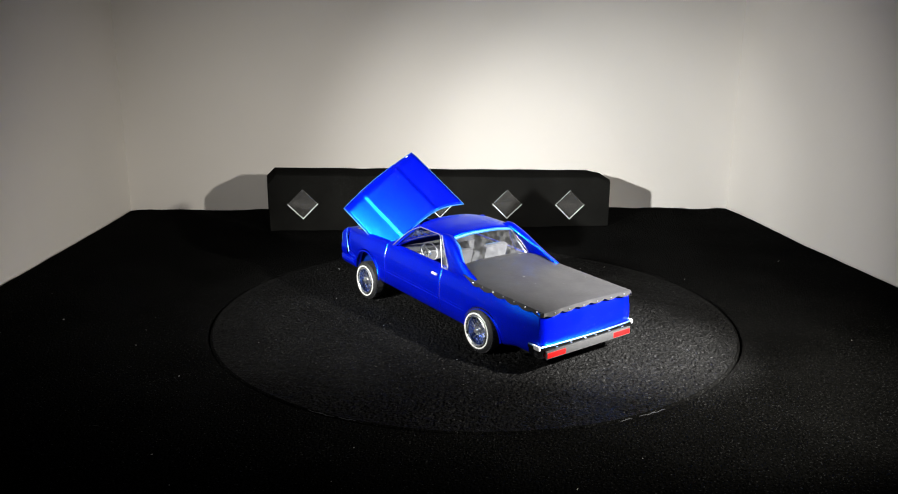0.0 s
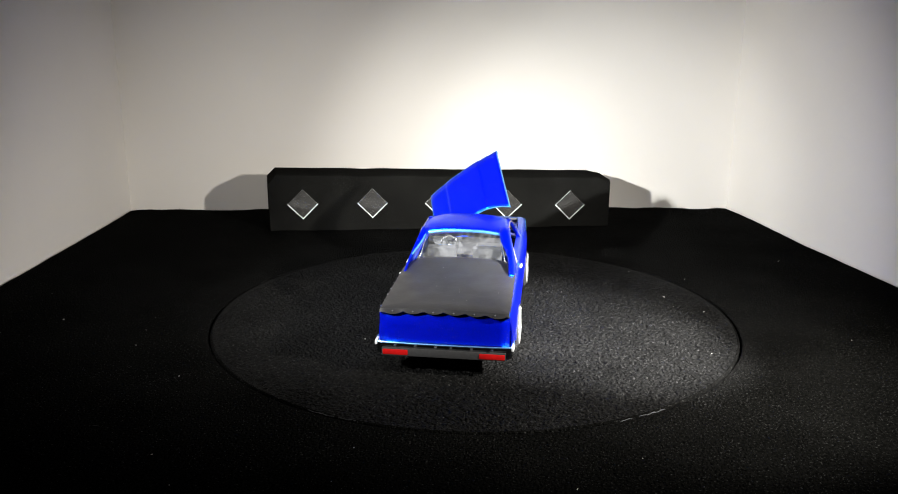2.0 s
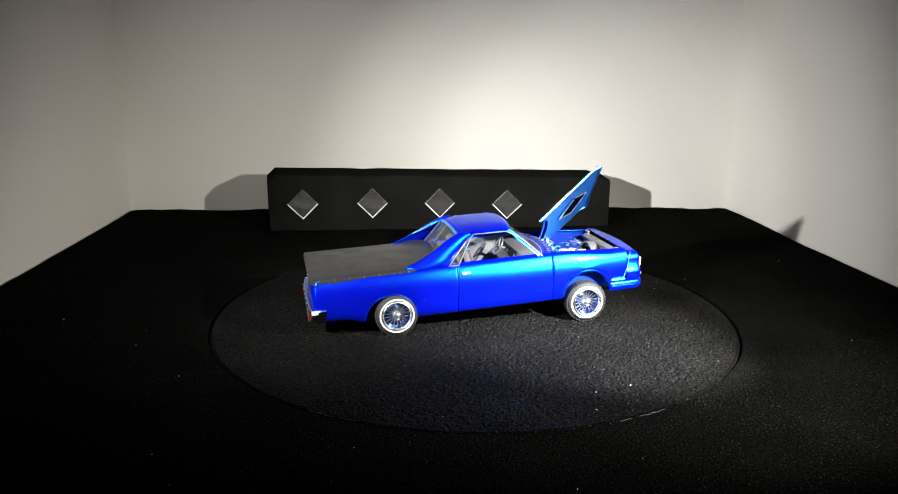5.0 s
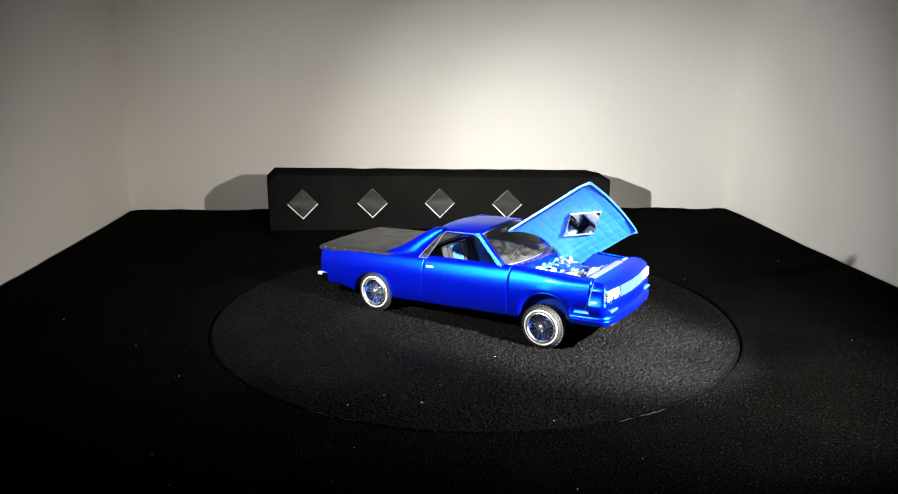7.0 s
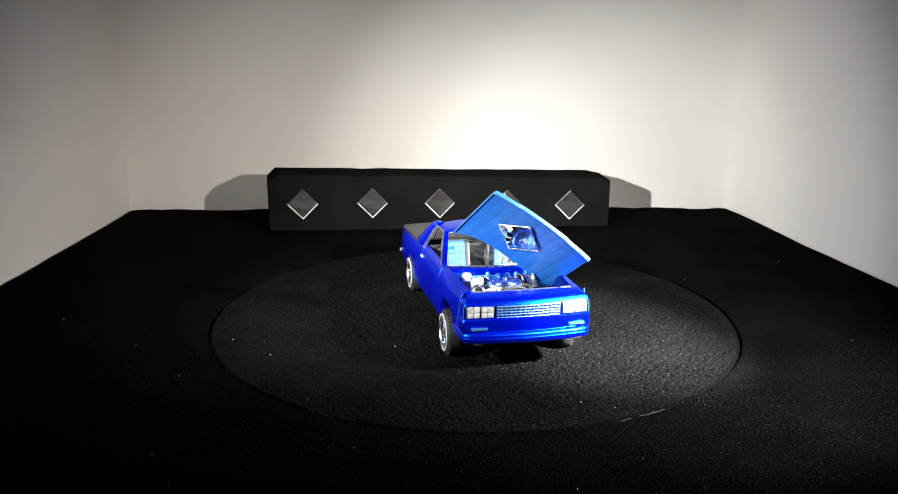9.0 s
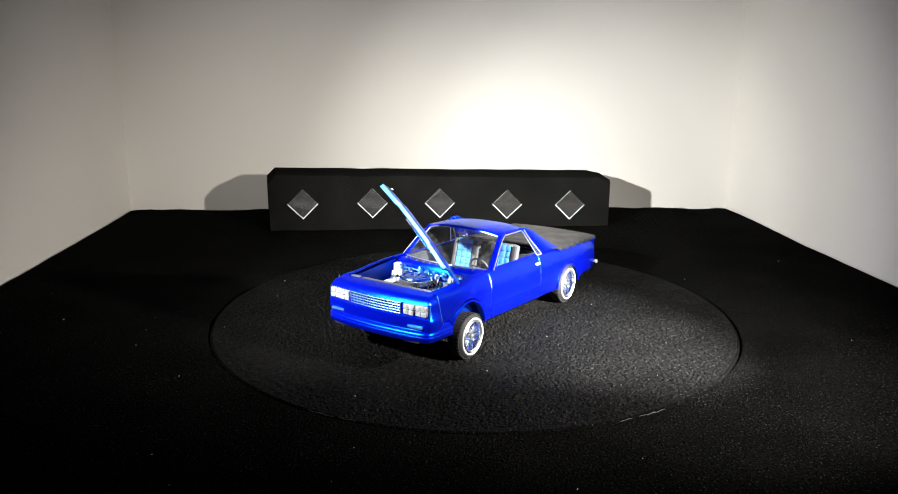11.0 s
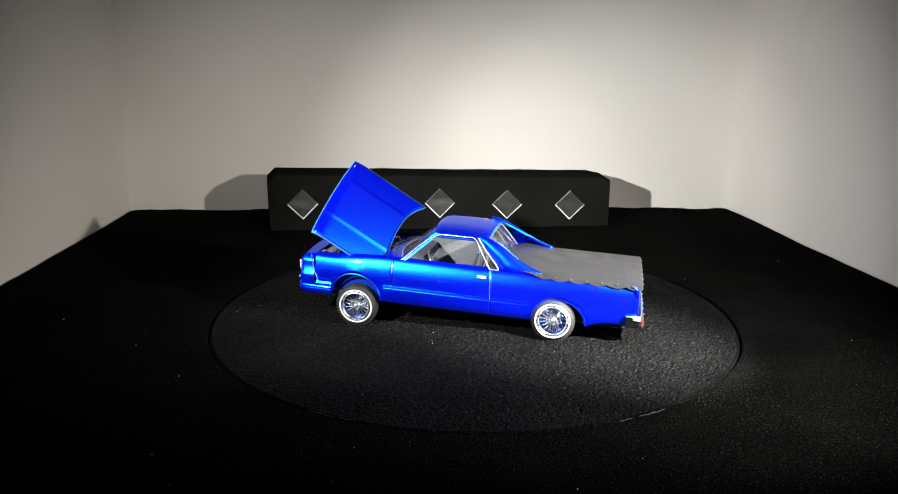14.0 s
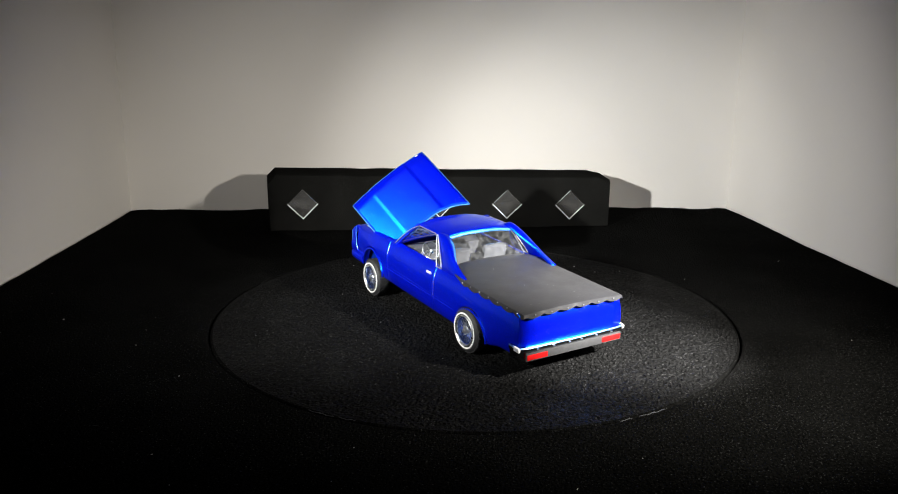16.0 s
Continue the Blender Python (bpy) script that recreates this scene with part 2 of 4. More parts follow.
booth_wall(-0.74, 0.62, 0.012)
# the dim room round the booth
wall("wall_room_north", (-0.80, 0.55), (0.80, 0.55), -0.75, 0.95, 0.05, ROOM, "dim room wall")
wall("wall_room_south", (0.80, -1.25), (-0.80, -1.25), -0.75, 0.95, 0.05, ROOM, "dim room wall")
wall("wall_room_west", (-0.80, -1.25), (-0.80, 0.55), -0.75, 0.95, 0.05, ROOM, "dim room wall")
wall("wall_room_east", (0.80, 0.55), (0.80, -1.25), -0.75, 0.95, 0.05, ROOM, "dim room wall")
bm = bmesh.new()
box(bm, (0, -0.35, -0.775), (1.7, 1.9, 0.05))
tagged(link_mesh("floor", bm, ROOM, smooth=0), "dim grey room floor", "floor", kind="structure")
bm = bmesh.new()
box(bm, (0, -0.35, 0.975), (1.7, 1.9, 0.05))
tagged(link_mesh("ceiling", bm, ROOM, smooth=0), "dim grey room ceiling", "ceiling", kind="structure")


def rise(x, y):
    """The loose sheet on the table lies a little uneven towards its back."""
    back = max(0.0, (y - 0.19) / 0.15)
    return 0.0030 * back * noise.noise(Vector((x * 17, y * 9, 0.3))) + 0.0007 * back * noise.noise(Vector((x * 90, y * 60, 1.3))) + 0.0014 * back + 0.0004 * min(1.0, back * 3) * noise.noise(Vector((x * 260, y * 200, 7.3)))


def stage_table():
    """A table top covered with a black sheet, with a round well for the turntable."""
    table = tagged(new("display_table"), "table top covered with a gritty black sheet, around the turntable", "table")
    bm = bmesh.new()
    n, rings = 360, 70
    corners = [BL, BR, BR + RD * 1.02, BL + LD * 0.98]
    rows = []
    for k in range(rings):
        f = (k / (rings - 1)) ** 1.4
        row = []
        for i in range(n):
            a = 2 * math.pi * i / n
            d = Vector((math.cos(a), math.sin(a)))
            far = 9.0
            for p, q in zip(corners, corners[1:] + corners[:1]):
                e = q - p
                den = d.x * e.y - d.y * e.x
                if abs(den) > 1e-9:
                    s = (p.x * e.y - p.y * e.x) / den
                    u = (p.x * d.y - p.y * d.x) / den
                    if s > 0 and -1e-6 <= u <= 1 + 1e-6:
                        far = min(far, s)
            r0 = DISC_R + 0.0010
            r = r0 + (far - r0) * f
            p = d * r
            row.append(Vector((p.x, p.y, rise(p.x, p.y) + (0.0005 * noise.noise(Vector((p.x * 40, p.y * 40, 2.0))) if k else -0.0004))))
        rows.append(row)
    rows.insert(0, [Vector((p.x, p.y, -0.012)) for p in rows[0]])
    rows.append([Vector((p.x, p.y, -0.022)) for p in rows[-1]])
    sheet(bm, rows, True)
    part("table_cover", bm, FELT, table, smooth=50)
    bm = bmesh.new()
    slab(bm, [(*c, -0.013) for c in corners], [(*c, -0.035) for c in corners])
    part("table_board", bm, DARK, table, smooth=0)
    for c in corners:
        bm = bmesh.new()
        p = c * 0.92
        box(bm, (p.x, p.y, -0.392), (0.03, 0.03, 0.714), 0.002)
        part("leg", bm, DARK, table)
    return table


stage_table()


def turntable():
    """A disc whose top is a relief of coarse grit; the rim is a part of its own."""
    plate = tagged(new("turntable_disc"), "round turntable disc with a gritty black surface, turning", "turntable")
    rings, n = 200, 840
    r1 = DISC_R - 0.0014
    co = [(0.0, 0.0, 0.0)]
    for k in range(1, rings + 1):
        r = r1 * k / rings
        ease = 1.0 if k < rings - 3 else 0.25
        for i in range(n):
            a = 2 * math.pi * i / n
            x, y = r * math.cos(a), r * math.sin(a)
            h = 0.00075 * noise.noise(Vector((x * 330, y * 330, 0.0))) + 0.00050 * noise.noise(Vector((x * 760, y * 760, 4.0)))
            co.append((x, y, h * ease - 0.0001))
    faces = [(0, 1 + i, 1 + (i + 1) % n) for i in range(n)]
    for k in range(rings - 1):
        a, b = 1 + k * n, 1 + (k + 1) * n
        faces += [(a + i, b + i, b + (i + 1) % n, a + (i + 1) % n) for i in range(n)]
    me = bpy.data.meshes.new("grit_surface")
    me.from_pydata(co, [], faces)
    me.materials.append(DISC)
    me.shade_smooth()
    new("grit_surface", me).parent = plate
    bm = bmesh.new()
    lathe(bm, [(r1 - 0.0004, -0.0004), (r1 + 0.0004, 0.0), (DISC_R - 0.0004, -0.0003), (DISC_R, -0.0012), (DISC_R, -0.009), (0.0, -0.009)], Matrix(), 160)
    part("disc_rim", bm, FELT, plate)
    return plate


disc = turntable()


def lint(name, seed, count, area, label):
    """Tiny pale fibres and grains."""
    rnd = random.Random(seed)
    bm = bmesh.new()
    for _ in range(count):
        x, y = area(rnd)
        r = rnd.uniform(0.00012, 0.00026)
        a = rnd.uniform(0, math.pi)
        l = r * rnd.choice((1, 1, 1.4, 2.5))
        m = pose(x, y, rise(x, y) + 0.0003, 0, 0, math.degrees(a))
        box(bm, (0, 0, 0), (2 * l, 1.4 * r, 1.2 * r), 0, m)
    return tagged(link_mesh(name, bm, LINT, smooth=0), label, "lint", kind="stuff")


def on_table(rnd):
    while True:
        x, y = rnd.uniform(-0.3, 0.27), rnd.uniform(-0.3, 0.29)
        if math.hypot(x, y) > DISC_R + 0.004 and not (-0.21 < x < 0.14 and y > 0.2):
            return x, y


def on_disc(rnd):
    r, a = DISC_R * math.sqrt(rnd.uniform(0.03, 0.95)), rnd.uniform(0, 2 * math.pi)
    return r * math.cos(a), r * math.sin(a)


lint("table_lint", 4, 34, on_table, "pale lint specks on the black table sheet")
disc_lint = lint("disc_lint", 9, 16, on_disc, "pale lint specks on the turntable disc")



def frayed_thread(start, end, seed):
    """A few grey fibres standing in the seam between the sheet and the disc."""
    rnd = random.Random(seed)
    bm = bmesh.new()
    for k in range(3):
        a = start + (end - start) * rnd.random()
        b = a + rnd.uniform(1.5, 4.0)
        r = DISC_R + rnd.uniform(0.0004, 0.0016)
        tube(bm, [(r * math.cos(radians(a + (b - a) * q / 4)), r * math.sin(radians(a + (b - a) * q / 4)), 0.0004 + 0.0003 * math.sin(2.1 * q + k)) for q in range(5)], 0.00011, 5)
    return tagged(link_mesh("frayed_thread", bm, SEAT_GREY), "frayed grey threads in the seam round the disc", "thread", kind="stuff")


frayed_thread(-118.0, -108.0, 3)
frayed_thread(-66.0, -59.0, 5)

# ---- the felt block with its mirror tiles ----
BLOCK_TURN = math.degrees(math.atan(0.115))
BLOCK_AT = pose(-0.033, 0.2352, 0.0, 0, 0, BLOCK_TURN)


def felt_block():
    """A long low block, its top edges and ends cut off at a slant."""
    bm = bmesh.new()
    h, half, deep = 0.0528, 0.1632, 0.048
    rows = []
    for x, top in ((-half, h - 0.0080), (-half + 0.0080, h - 0.0002), (half - 0.014, h - 0.0048), (half - 0.001, h - 0.0078)):
        rows.append([(x, 0, -0.002), (x, 0, top - 0.0030), (x, 0.0008, top - 0.0012), (x, 0.0030, top), (x, deep - 0.006, top), (x, deep, top - 0.006), (x, deep, -0.002)])
    dense = []
    for a, z in zip(rows, rows[1:]):
        k = 18 if abs(a[0][0] - z[0][0]) > 0.1 else 2
        for i in range(k):
            dense.append([Vector(p).lerp(Vector(q), i / k) for p, q in zip(a, z)])
    dense.append([Vector(p) for p in rows[-1]])
    for row in dense:
        # the left end is cut at a slant
        for p in row:
            p.x += (0.008 - 0.17 * p.y) * smoothstep(-0.12, -half, p.x)
    for row in dense:
        for p in row[1:]:
            p.y += 0.0007 * noise.noise(p * 60)
            p.z += 0.0006 * noise.noise(p * 70 + Vector((3, 1, 0)))
    vs = sheet(bm, dense)
    bm.faces.new(vs[0]), bm.faces.new(vs[-1])
    for a, z in zip(vs, vs[1:]):
        bm.faces.new((a[0], a[-1], z[-1], z[0]))
    ob = tagged(link_mesh("felt_block", bm, BLOCK, smooth=35), "long low block covered in black felt behind the turntable", "display block")
    ob.matrix_world = BLOCK_AT
    return ob


felt_block()


def mirror_tile():
    tile = tagged(new("mirror_tile"), "small square mirror tile set as a diamond on black felt", "mirror", "mirror tiles on the felt block")
    bm = bmesh.new()
    s = 0.0196
    box(bm, (0.0005, -0.0009, -0.0005), (s, 0.0018, s), 0.0)
    part("glass_edge", bm, GLASS_EDGE, tile, smooth=0)
    bm = bmesh.new()
    box(bm, (0, -0.0021, 0), (s - 0.0008, 0.0005, s - 0.0008), 0.0002)
    part("mirror_face", bm, DUSTY_MIRROR, tile, smooth=0)
    return tile


TILES = ((-0.1248, 0.0256, -2.0, 1.5), (-0.0610, 0.0260, 0.8, -1.0), (0.0012, 0.0253, -0.5, 1.2), (0.0645, 0.0236, 4.5, -0.5), (0.1240, 0.0222, 1.2, 0.8))
first = mirror_tile()
for k, (x, z, tip, yaw) in enumerate(TILES):
    m = BLOCK_AT @ pose(x, -0.0004, z, tip, 45, yaw)
    if k:
        copy_thing(first, m)
    else:
        later = m
first.matrix_world = later

# ---- the model car: x is its front, its base lies on the disc ----
car = tagged(new("model_car"), "candy blue scale-model pickup coupe with raised hood on the turntable", "model car")
AXLE_F, AXLE_R = 0.0595, -0.0595
FRONT_ARCH, REAR_ARCH = (0.0602, 0.0158, 0.010, 0.0160), (-0.0625, 0.0155, 0.0105, 0.0145)


def half_width(x):
    return 0.0353 - 0.0020 * smoothstep(0.055, 0.092, x) - 0.0012 * smoothstep(-0.075, -0.107, x)


def belt(x):
    return 0.0377 - 0.0026 * smoothstep(0.04, 0.09, x) - 0.0004 * smoothstep(-0.03, -0.1, x)


def lower_edge(x):
    z = 0.0100 + 0.0032 * smoothstep(-0.074, -0.09, x) + 0.0085 * smoothstep(0.0755, 0.0765, x)
    for cx, a, cz, b in (FRONT_ARCH, REAR_ARCH):
        if abs(x - cx) < a:
            z = max(z, cz + b * math.sqrt(1 - ((x - cx) / a) ** 2))
    return z


def body_side(name, x0, x1, s, label=""):
    """One outer panel: tucked-under sill, swelling flank with a crease, rounded shoulder and a returned edge."""
    bm = bmesh.new()
    rows = []
    n = max(8, int((x1 - x0) / 0.0009))
    for i in range(n + 1):
        x = x0 + (x1 - x0) * i / n
        w, b, low = half_width(x), belt(x), lower_edge(x)
        prof = [(w - 0.0040, low + 0.0002), (w - 0.0022, low), (w - 0.0009, low + 0.0012), (w - 0.0003, 0.0165), (w, 0.0205), (w, 0.0255), (w - 0.0003, 0.0290),
                (w - 0.0009, 0.0320), (w - 0.0018, 0.0345), (w - 0.0029, b - 0.0009), (w - 0.0040, b - 0.0001), (w - 0.0056, b + 0.0001), (w - 0.0060, b - 0.0012)]
        row, last = [], low - 0.001
        for k, (y, z) in enumerate(prof):
            if k > 1:
                z = max(z, last + 0.0003)
            last = z
            row.append(Vector((x, s * y, z)))
        rows.append(row)
    sheet(bm, rows)
    return thicken(part(name, raised(bm), PAINT, car, label, smooth=60), 0.0009, -1.0 if s > 0 else 1.0)


def arch_lip(cx, a, cz, b, s):
    bm = bmesh.new()
    pts = []
    for i in range(25):
        t = math.radians(4 + 172 * i / 24)
        x = cx + (a + 0.0002) * math.cos(t)
        pts.append((x, s * (half_width(x) - 0.0001), cz + (b + 0.0002) * math.sin(t)))
    tube(bm, pts, 0.0006, 6)
    part("arch_lip", raised(bm), PAINT, car)


for s in (1, -1):
    body_side("front_fender", 0.0372, 0.0864, s)
    body_side("door", -0.0222, 0.0368, s)
    body_side("bedside", -0.1064, -0.0226, s)
    arch_lip(*FRONT_ARCH, s)
    arch_lip(*REAR_ARCH, s)
    for z in (0.0195, 0.0212):
        bm = bmesh.new()
        tube(bm, [(x, s * (half_width(x) - 0.0002), z) for x in (0.0425, 0.03, 0.01, -0.01, -0.03, -0.0465)], 0.00028, 5)
        part("moulding", raised(bm), PAINT, car)
    bm = bmesh.new()
    box(bm, (-0.0175, s * 0.0352, 0.0335), (0.0050, 0.0011, 0.0014), 0.0003)
    part("door_handle", raised(bm), SILVER, car, "small chrome door handle")
    # thin bright strip along the door gap
    bm = bmesh.new()
    tube(bm, [(-0.0224, s * (half_width(0) - d), z) for z, d in ((0.0205, 0.0002), (0.028, 0.0004), (0.0335, 0.0016), (0.0372, 0.0042))], 0.00024, 5)
    part("door_gap_edge", raised(bm), TRIM, car, "thin bright door edge")
    bm = bmesh.new()
    tube(bm, [(0.0370, s * (half_width(0.037) - d), z) for z, d in ((0.0290, 0.0004), (0.0335, 0.0015), (0.0368, 0.0036))], 0.00022, 5)
    part("door_gap_edge", raised(bm), TRIM, car, "thin bright door edge")

# nose: header panel, lamps, grille, bumper
NOSE = bend([(0.0866, -0.0338, 0), (0.0915, -0.0338, 0), (0.0942, -0.0334, 0), (0.0953, -0.0318, 0), (0.0964, -0.025, 0), (0.0978, -0.012, 0), (0.0983, 0, 0),
             (0.0978, 0.012, 0), (0.0964, 0.025, 0), (0.0953, 0.0318, 0), (0.0942, 0.0334, 0), (0.0915, 0.0338, 0), (0.0866, 0.0338, 0)], 5)
NOSE = [(p.x, p.y) for p in NOSE]


def nose_panel():
    bm = bmesh.new()
    rows = []
    for i, (x, y) in enumerate(NOSE):
        x0, y0 = NOSE[max(i - 1, 0)]
        x1, y1 = NOSE[min(i + 1, len(NOSE) - 1)]
        d = Vector((x1 - x0, y1 - y0)).normalized()
        ahead = max(0.0, d.y) ** 2
        rows.append([Vector((x + d.y * o, y - d.x * o, z)) for o, z in
                     ((-0.004, 0.0165), (0.0006, 0.0172), (0.0010, 0.0190), (0.0010, 0.0215), (0.0008, 0.0235), (-0.0002 * ahead, 0.0242), (-0.0008 * ahead, 0.0300), (0.0, 0.0308),
                      (-0.0008, 0.0322), (-0.0024, 0.0338), (-0.0045, 0.0347))])
    vs = sheet(bm, rows)
    # flat top back to the hood line
    top = [v[-1] for v in vs]
    back = [bm.verts.new((0.0862, v.co.y * 0.985, 0.0353)) for v in top]
    for i in range(len(top) - 1):
        bm.faces.new((top[i], top[i + 1], back[i + 1], back[i]))
    bmesh.ops.remove_doubles(bm, verts=bm.verts, dist=0.00005)
    part("header_panel", raised(bm), PAINT, car, smooth=50)


nose_panel()


def nose_x(y):
    return 0.0983 - 0.0019 * (abs(y) / 0.025) ** 1.6


for s in (1, -1):
    bm = bmesh.new()
    for k in range(12):
        y0, y1 = 0.0178 + 0.0146 * k / 12, 0.0178 + 0.0146 * (k + 1) / 12
        slab(bm, [(nose_x(y0) - 0.0004, s * y0, 0.0243), (nose_x(y1) - 0.0004, s * y1, 0.0243), (nose_x(y1) - 0.0004, s * y1, 0.0306), (nose_x(y0) - 0.0004, s * y0, 0.0306)],
             [(nose_x(y0) - 0.003, s * y0, 0.0243), (nose_x(y1) - 0.003, s * y1, 0.0243), (nose_x(y1) - 0.003, s * y1, 0.0306), (nose_x(y0) - 0.003, s * y0, 0.0306)])
    housing = part("headlight", raised(bm), CHROME, car, "chrome headlight unit with two square lenses", smooth=30)
    for yc in (0.0215, 0.0286):
        bm = bmesh.new()
        for dy in (-0.00162, 0.00162):
            for dz in (-0.00142, 0.00142):
                box(bm, (nose_x(yc) + 0.0001, s * (yc + dy), 0.02745 + dz), (0.0012, 0.0030, 0.0026), 0.0004)
        part("lens", raised(bm), LENS, housing, "clear ribbed headlight lens", smooth=30)
    bm = bmesh.new()
    box(bm, (0.0974, s * 0.0258, 0.0190), (0.0020, 0.0086, 0.0013), 0.0003)
    part("turn_signal", raised(bm), EDGE, car, "pale turn signal lens")
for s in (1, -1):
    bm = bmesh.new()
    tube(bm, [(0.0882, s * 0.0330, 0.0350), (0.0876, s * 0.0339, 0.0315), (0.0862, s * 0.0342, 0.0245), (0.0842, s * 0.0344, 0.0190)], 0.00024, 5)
    part("fender_edge", raised(bm), EDGE, car, "pale edge of the fender seam")
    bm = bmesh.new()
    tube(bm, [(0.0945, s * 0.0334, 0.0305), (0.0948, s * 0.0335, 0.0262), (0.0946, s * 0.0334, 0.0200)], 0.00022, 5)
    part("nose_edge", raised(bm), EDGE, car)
bm = bmesh.new()
for k in range(16):
    y0, y1 = -0.0166 + 0.0332 * k / 16, -0.0166 + 0.0332 * (k + 1) / 16
    slab(bm, [(nose_x(y0) - 0.0006, y0, 0.0243), (nose_x(y1) - 0.0006, y1, 0.0243), (nose_x(y1) - 0.0006, y1, 0.0306), (nose_x(y0) - 0.0006, y0, 0.0306)],
         [(nose_x(y0) - 0.002, y0, 0.0243), (nose_x(y1) - 0.002, y1, 0.0243), (nose_x(y1) - 0.002, y1, 0.0306), (nose_x(y0) - 0.002, y0, 0.0306)])
grille = part("grille", raised(bm), GRILLE_BACK, car, "blue-tinted chrome egg-crate grille", smooth=30)
for k in range(5):
    z = 0.0246 + 0.0057 * k / 4
    bm = bmesh.new()
    tube(bm, [(nose_x(y) + 0.0001, y, z) for y in (-0.0166, -0.011, -0.0055, 0, 0.0055, 0.011, 0.0166)], 0.00034, 5)
    part("bar", raised(bm), GRILLE, grille)
for k in range(15):
    y = -0.0166 + 0.0332 * k / 14
    bm = bmesh.new()
    tube(bm, [(nose_x(y) + 0.0001, y, 0.0244), (nose_x(y) + 0.0001, y, 0.0305)], 0.00034, 5)
    part("bar", raised(bm), GRILLE, grille)

FBUMP = bend([(0.0762, -0.0338, 0), (0.085, -0.0338, 0), (0.0915, -0.0336, 0), (0.0955, -0.0322, 0), (0.0976, -0.026, 0), (0.0990, -0.012, 0), (0.0995, 0, 0),
              (0.0990, 0.012, 0), (0.0976, 0.026, 0), (0.0955, 0.0322, 0), (0.0915, 0.0336, 0), (0.085, 0.0338, 0), (0.0762, 0.0338, 0)], 5)
bm = bmesh.new()
sweep(bm, [(p.x, p.y) for p in FBUMP], [(-0.004, 0.0186), (-0.0012, 0.0184), (-0.0006, 0.0170), (0.0006, 0.0164), (0.0013, 0.0155), (0.0013, 0.0147), (0.0008, 0.0142), (0.0013, 0.0137),
                                        (0.0009, 0.0118), (-0.0004, 0.0106), (-0.004, 0.0106)])
part("front_bumper", raised(bm), PAINT, car, smooth=40)

# rear: tailgate, bumper, lamps
bm = bmesh.new()
rows = []
for i in range(13):
    y = -0.0335 + 0.067 * i / 12
    r = 0.0010 * (abs(y) / 0.0335) ** 6
    rows.append([Vector((x + r, y, z)) for x, z in ((-0.1050, 0.0140), (-0.1066, 0.0150), (-0.1070, 0.0175), (-0.1074, 0.0195), (-0.1071, 0.0205), (-0.1072, 0.0290), (-0.1068, 0.0345), (-0.1062, 0.0366), (-0.1040, 0.0374))])
sheet(bm, rows)
gate = thicken(part("tailgate", raised(bm), PAINT, car, smooth=50), 0.0012, 0.0)
bm = bmesh.new()
tube(bm, [(-0.1072, y, z) for y, z in ((-0.0082, 0.0232), (0.0082, 0.0232), (0.0082, 0.0308), (-0.0082, 0.0308), (-0.0082, 0.0232))], 0.00035, 5)
part("plate_recess", raised(bm), PAINT, gate)
RBUMP = bend([(-0.1005, 0.0357, 0), (-0.1055, 0.0356, 0), (-0.1086, 0.0338, 0), (-0.1096, 0.022, 0), (-0.1100, 0, 0), (-0.1096, -0.022, 0), (-0.1086, -0.0338, 0), (-0.1055, -0.0356, 0), (-0.1005, -0.0357, 0)], 5)
RB = [(p.x, p.y) for p in RBUMP]
bm = bmesh.new()
sweep(bm, RB[::-1], [(0.0035, 0.0204), (0.0006, 0.0207), (-0.0004, 0.0200), (-0.0004, 0.0188), (0.0002, 0.0180), (0.0004, 0.0150), (0.0010, 0.0136), (0.0035, 0.0134)])
rear_bumper = part("rear_bumper", raised(bm), DARK_CHROME, car, "chrome rear bumper", smooth=35)
bm = bmesh.new()
tube(bm, [(x, y, 0.0204) for x, y in RB], 0.00036, 6)
part("bumper_lip", raised(bm), GRILLE, rear_bumper, "bright chrome bumper lip")
for s in (1, -1):
    bm = bmesh.new()
    box(bm, (-0.1060, s * 0.0353, 0.0196), (0.0056, 0.0016, 0.0024), 0.0006)
    part("bumper_end", raised(bm), SILVER, rear_bumper, "bright chrome bumper corner")
bm = bmesh.new()
box(bm, (-0.1098, 0, 0.0158), (0.0012, 0.0640, 0.0042), 0.0002)
part("bumper_pad", raised(bm), RUBBER, rear_bumper, "dark strip on the bumper face")
for s in (1, -1):
    bm = bmesh.new()
    box(bm, (-0.1094, s * 0.0250, 0.0157), (0.0026, 0.0132, 0.0029), 0.0004)
    part("tail_lamp", raised(bm), RED, car, "red tail lamp lens in the bumper")
    bm = bmesh.new()
    for k in range(3):
        box(bm, (-0.1106, s * (0.004 + 0.0105 * k), 0.0194), (0.0006, 0.0012, 0.0006), 0.0001)
    part("bumper_bolt", raised(bm), CHROME, rear_bumper)

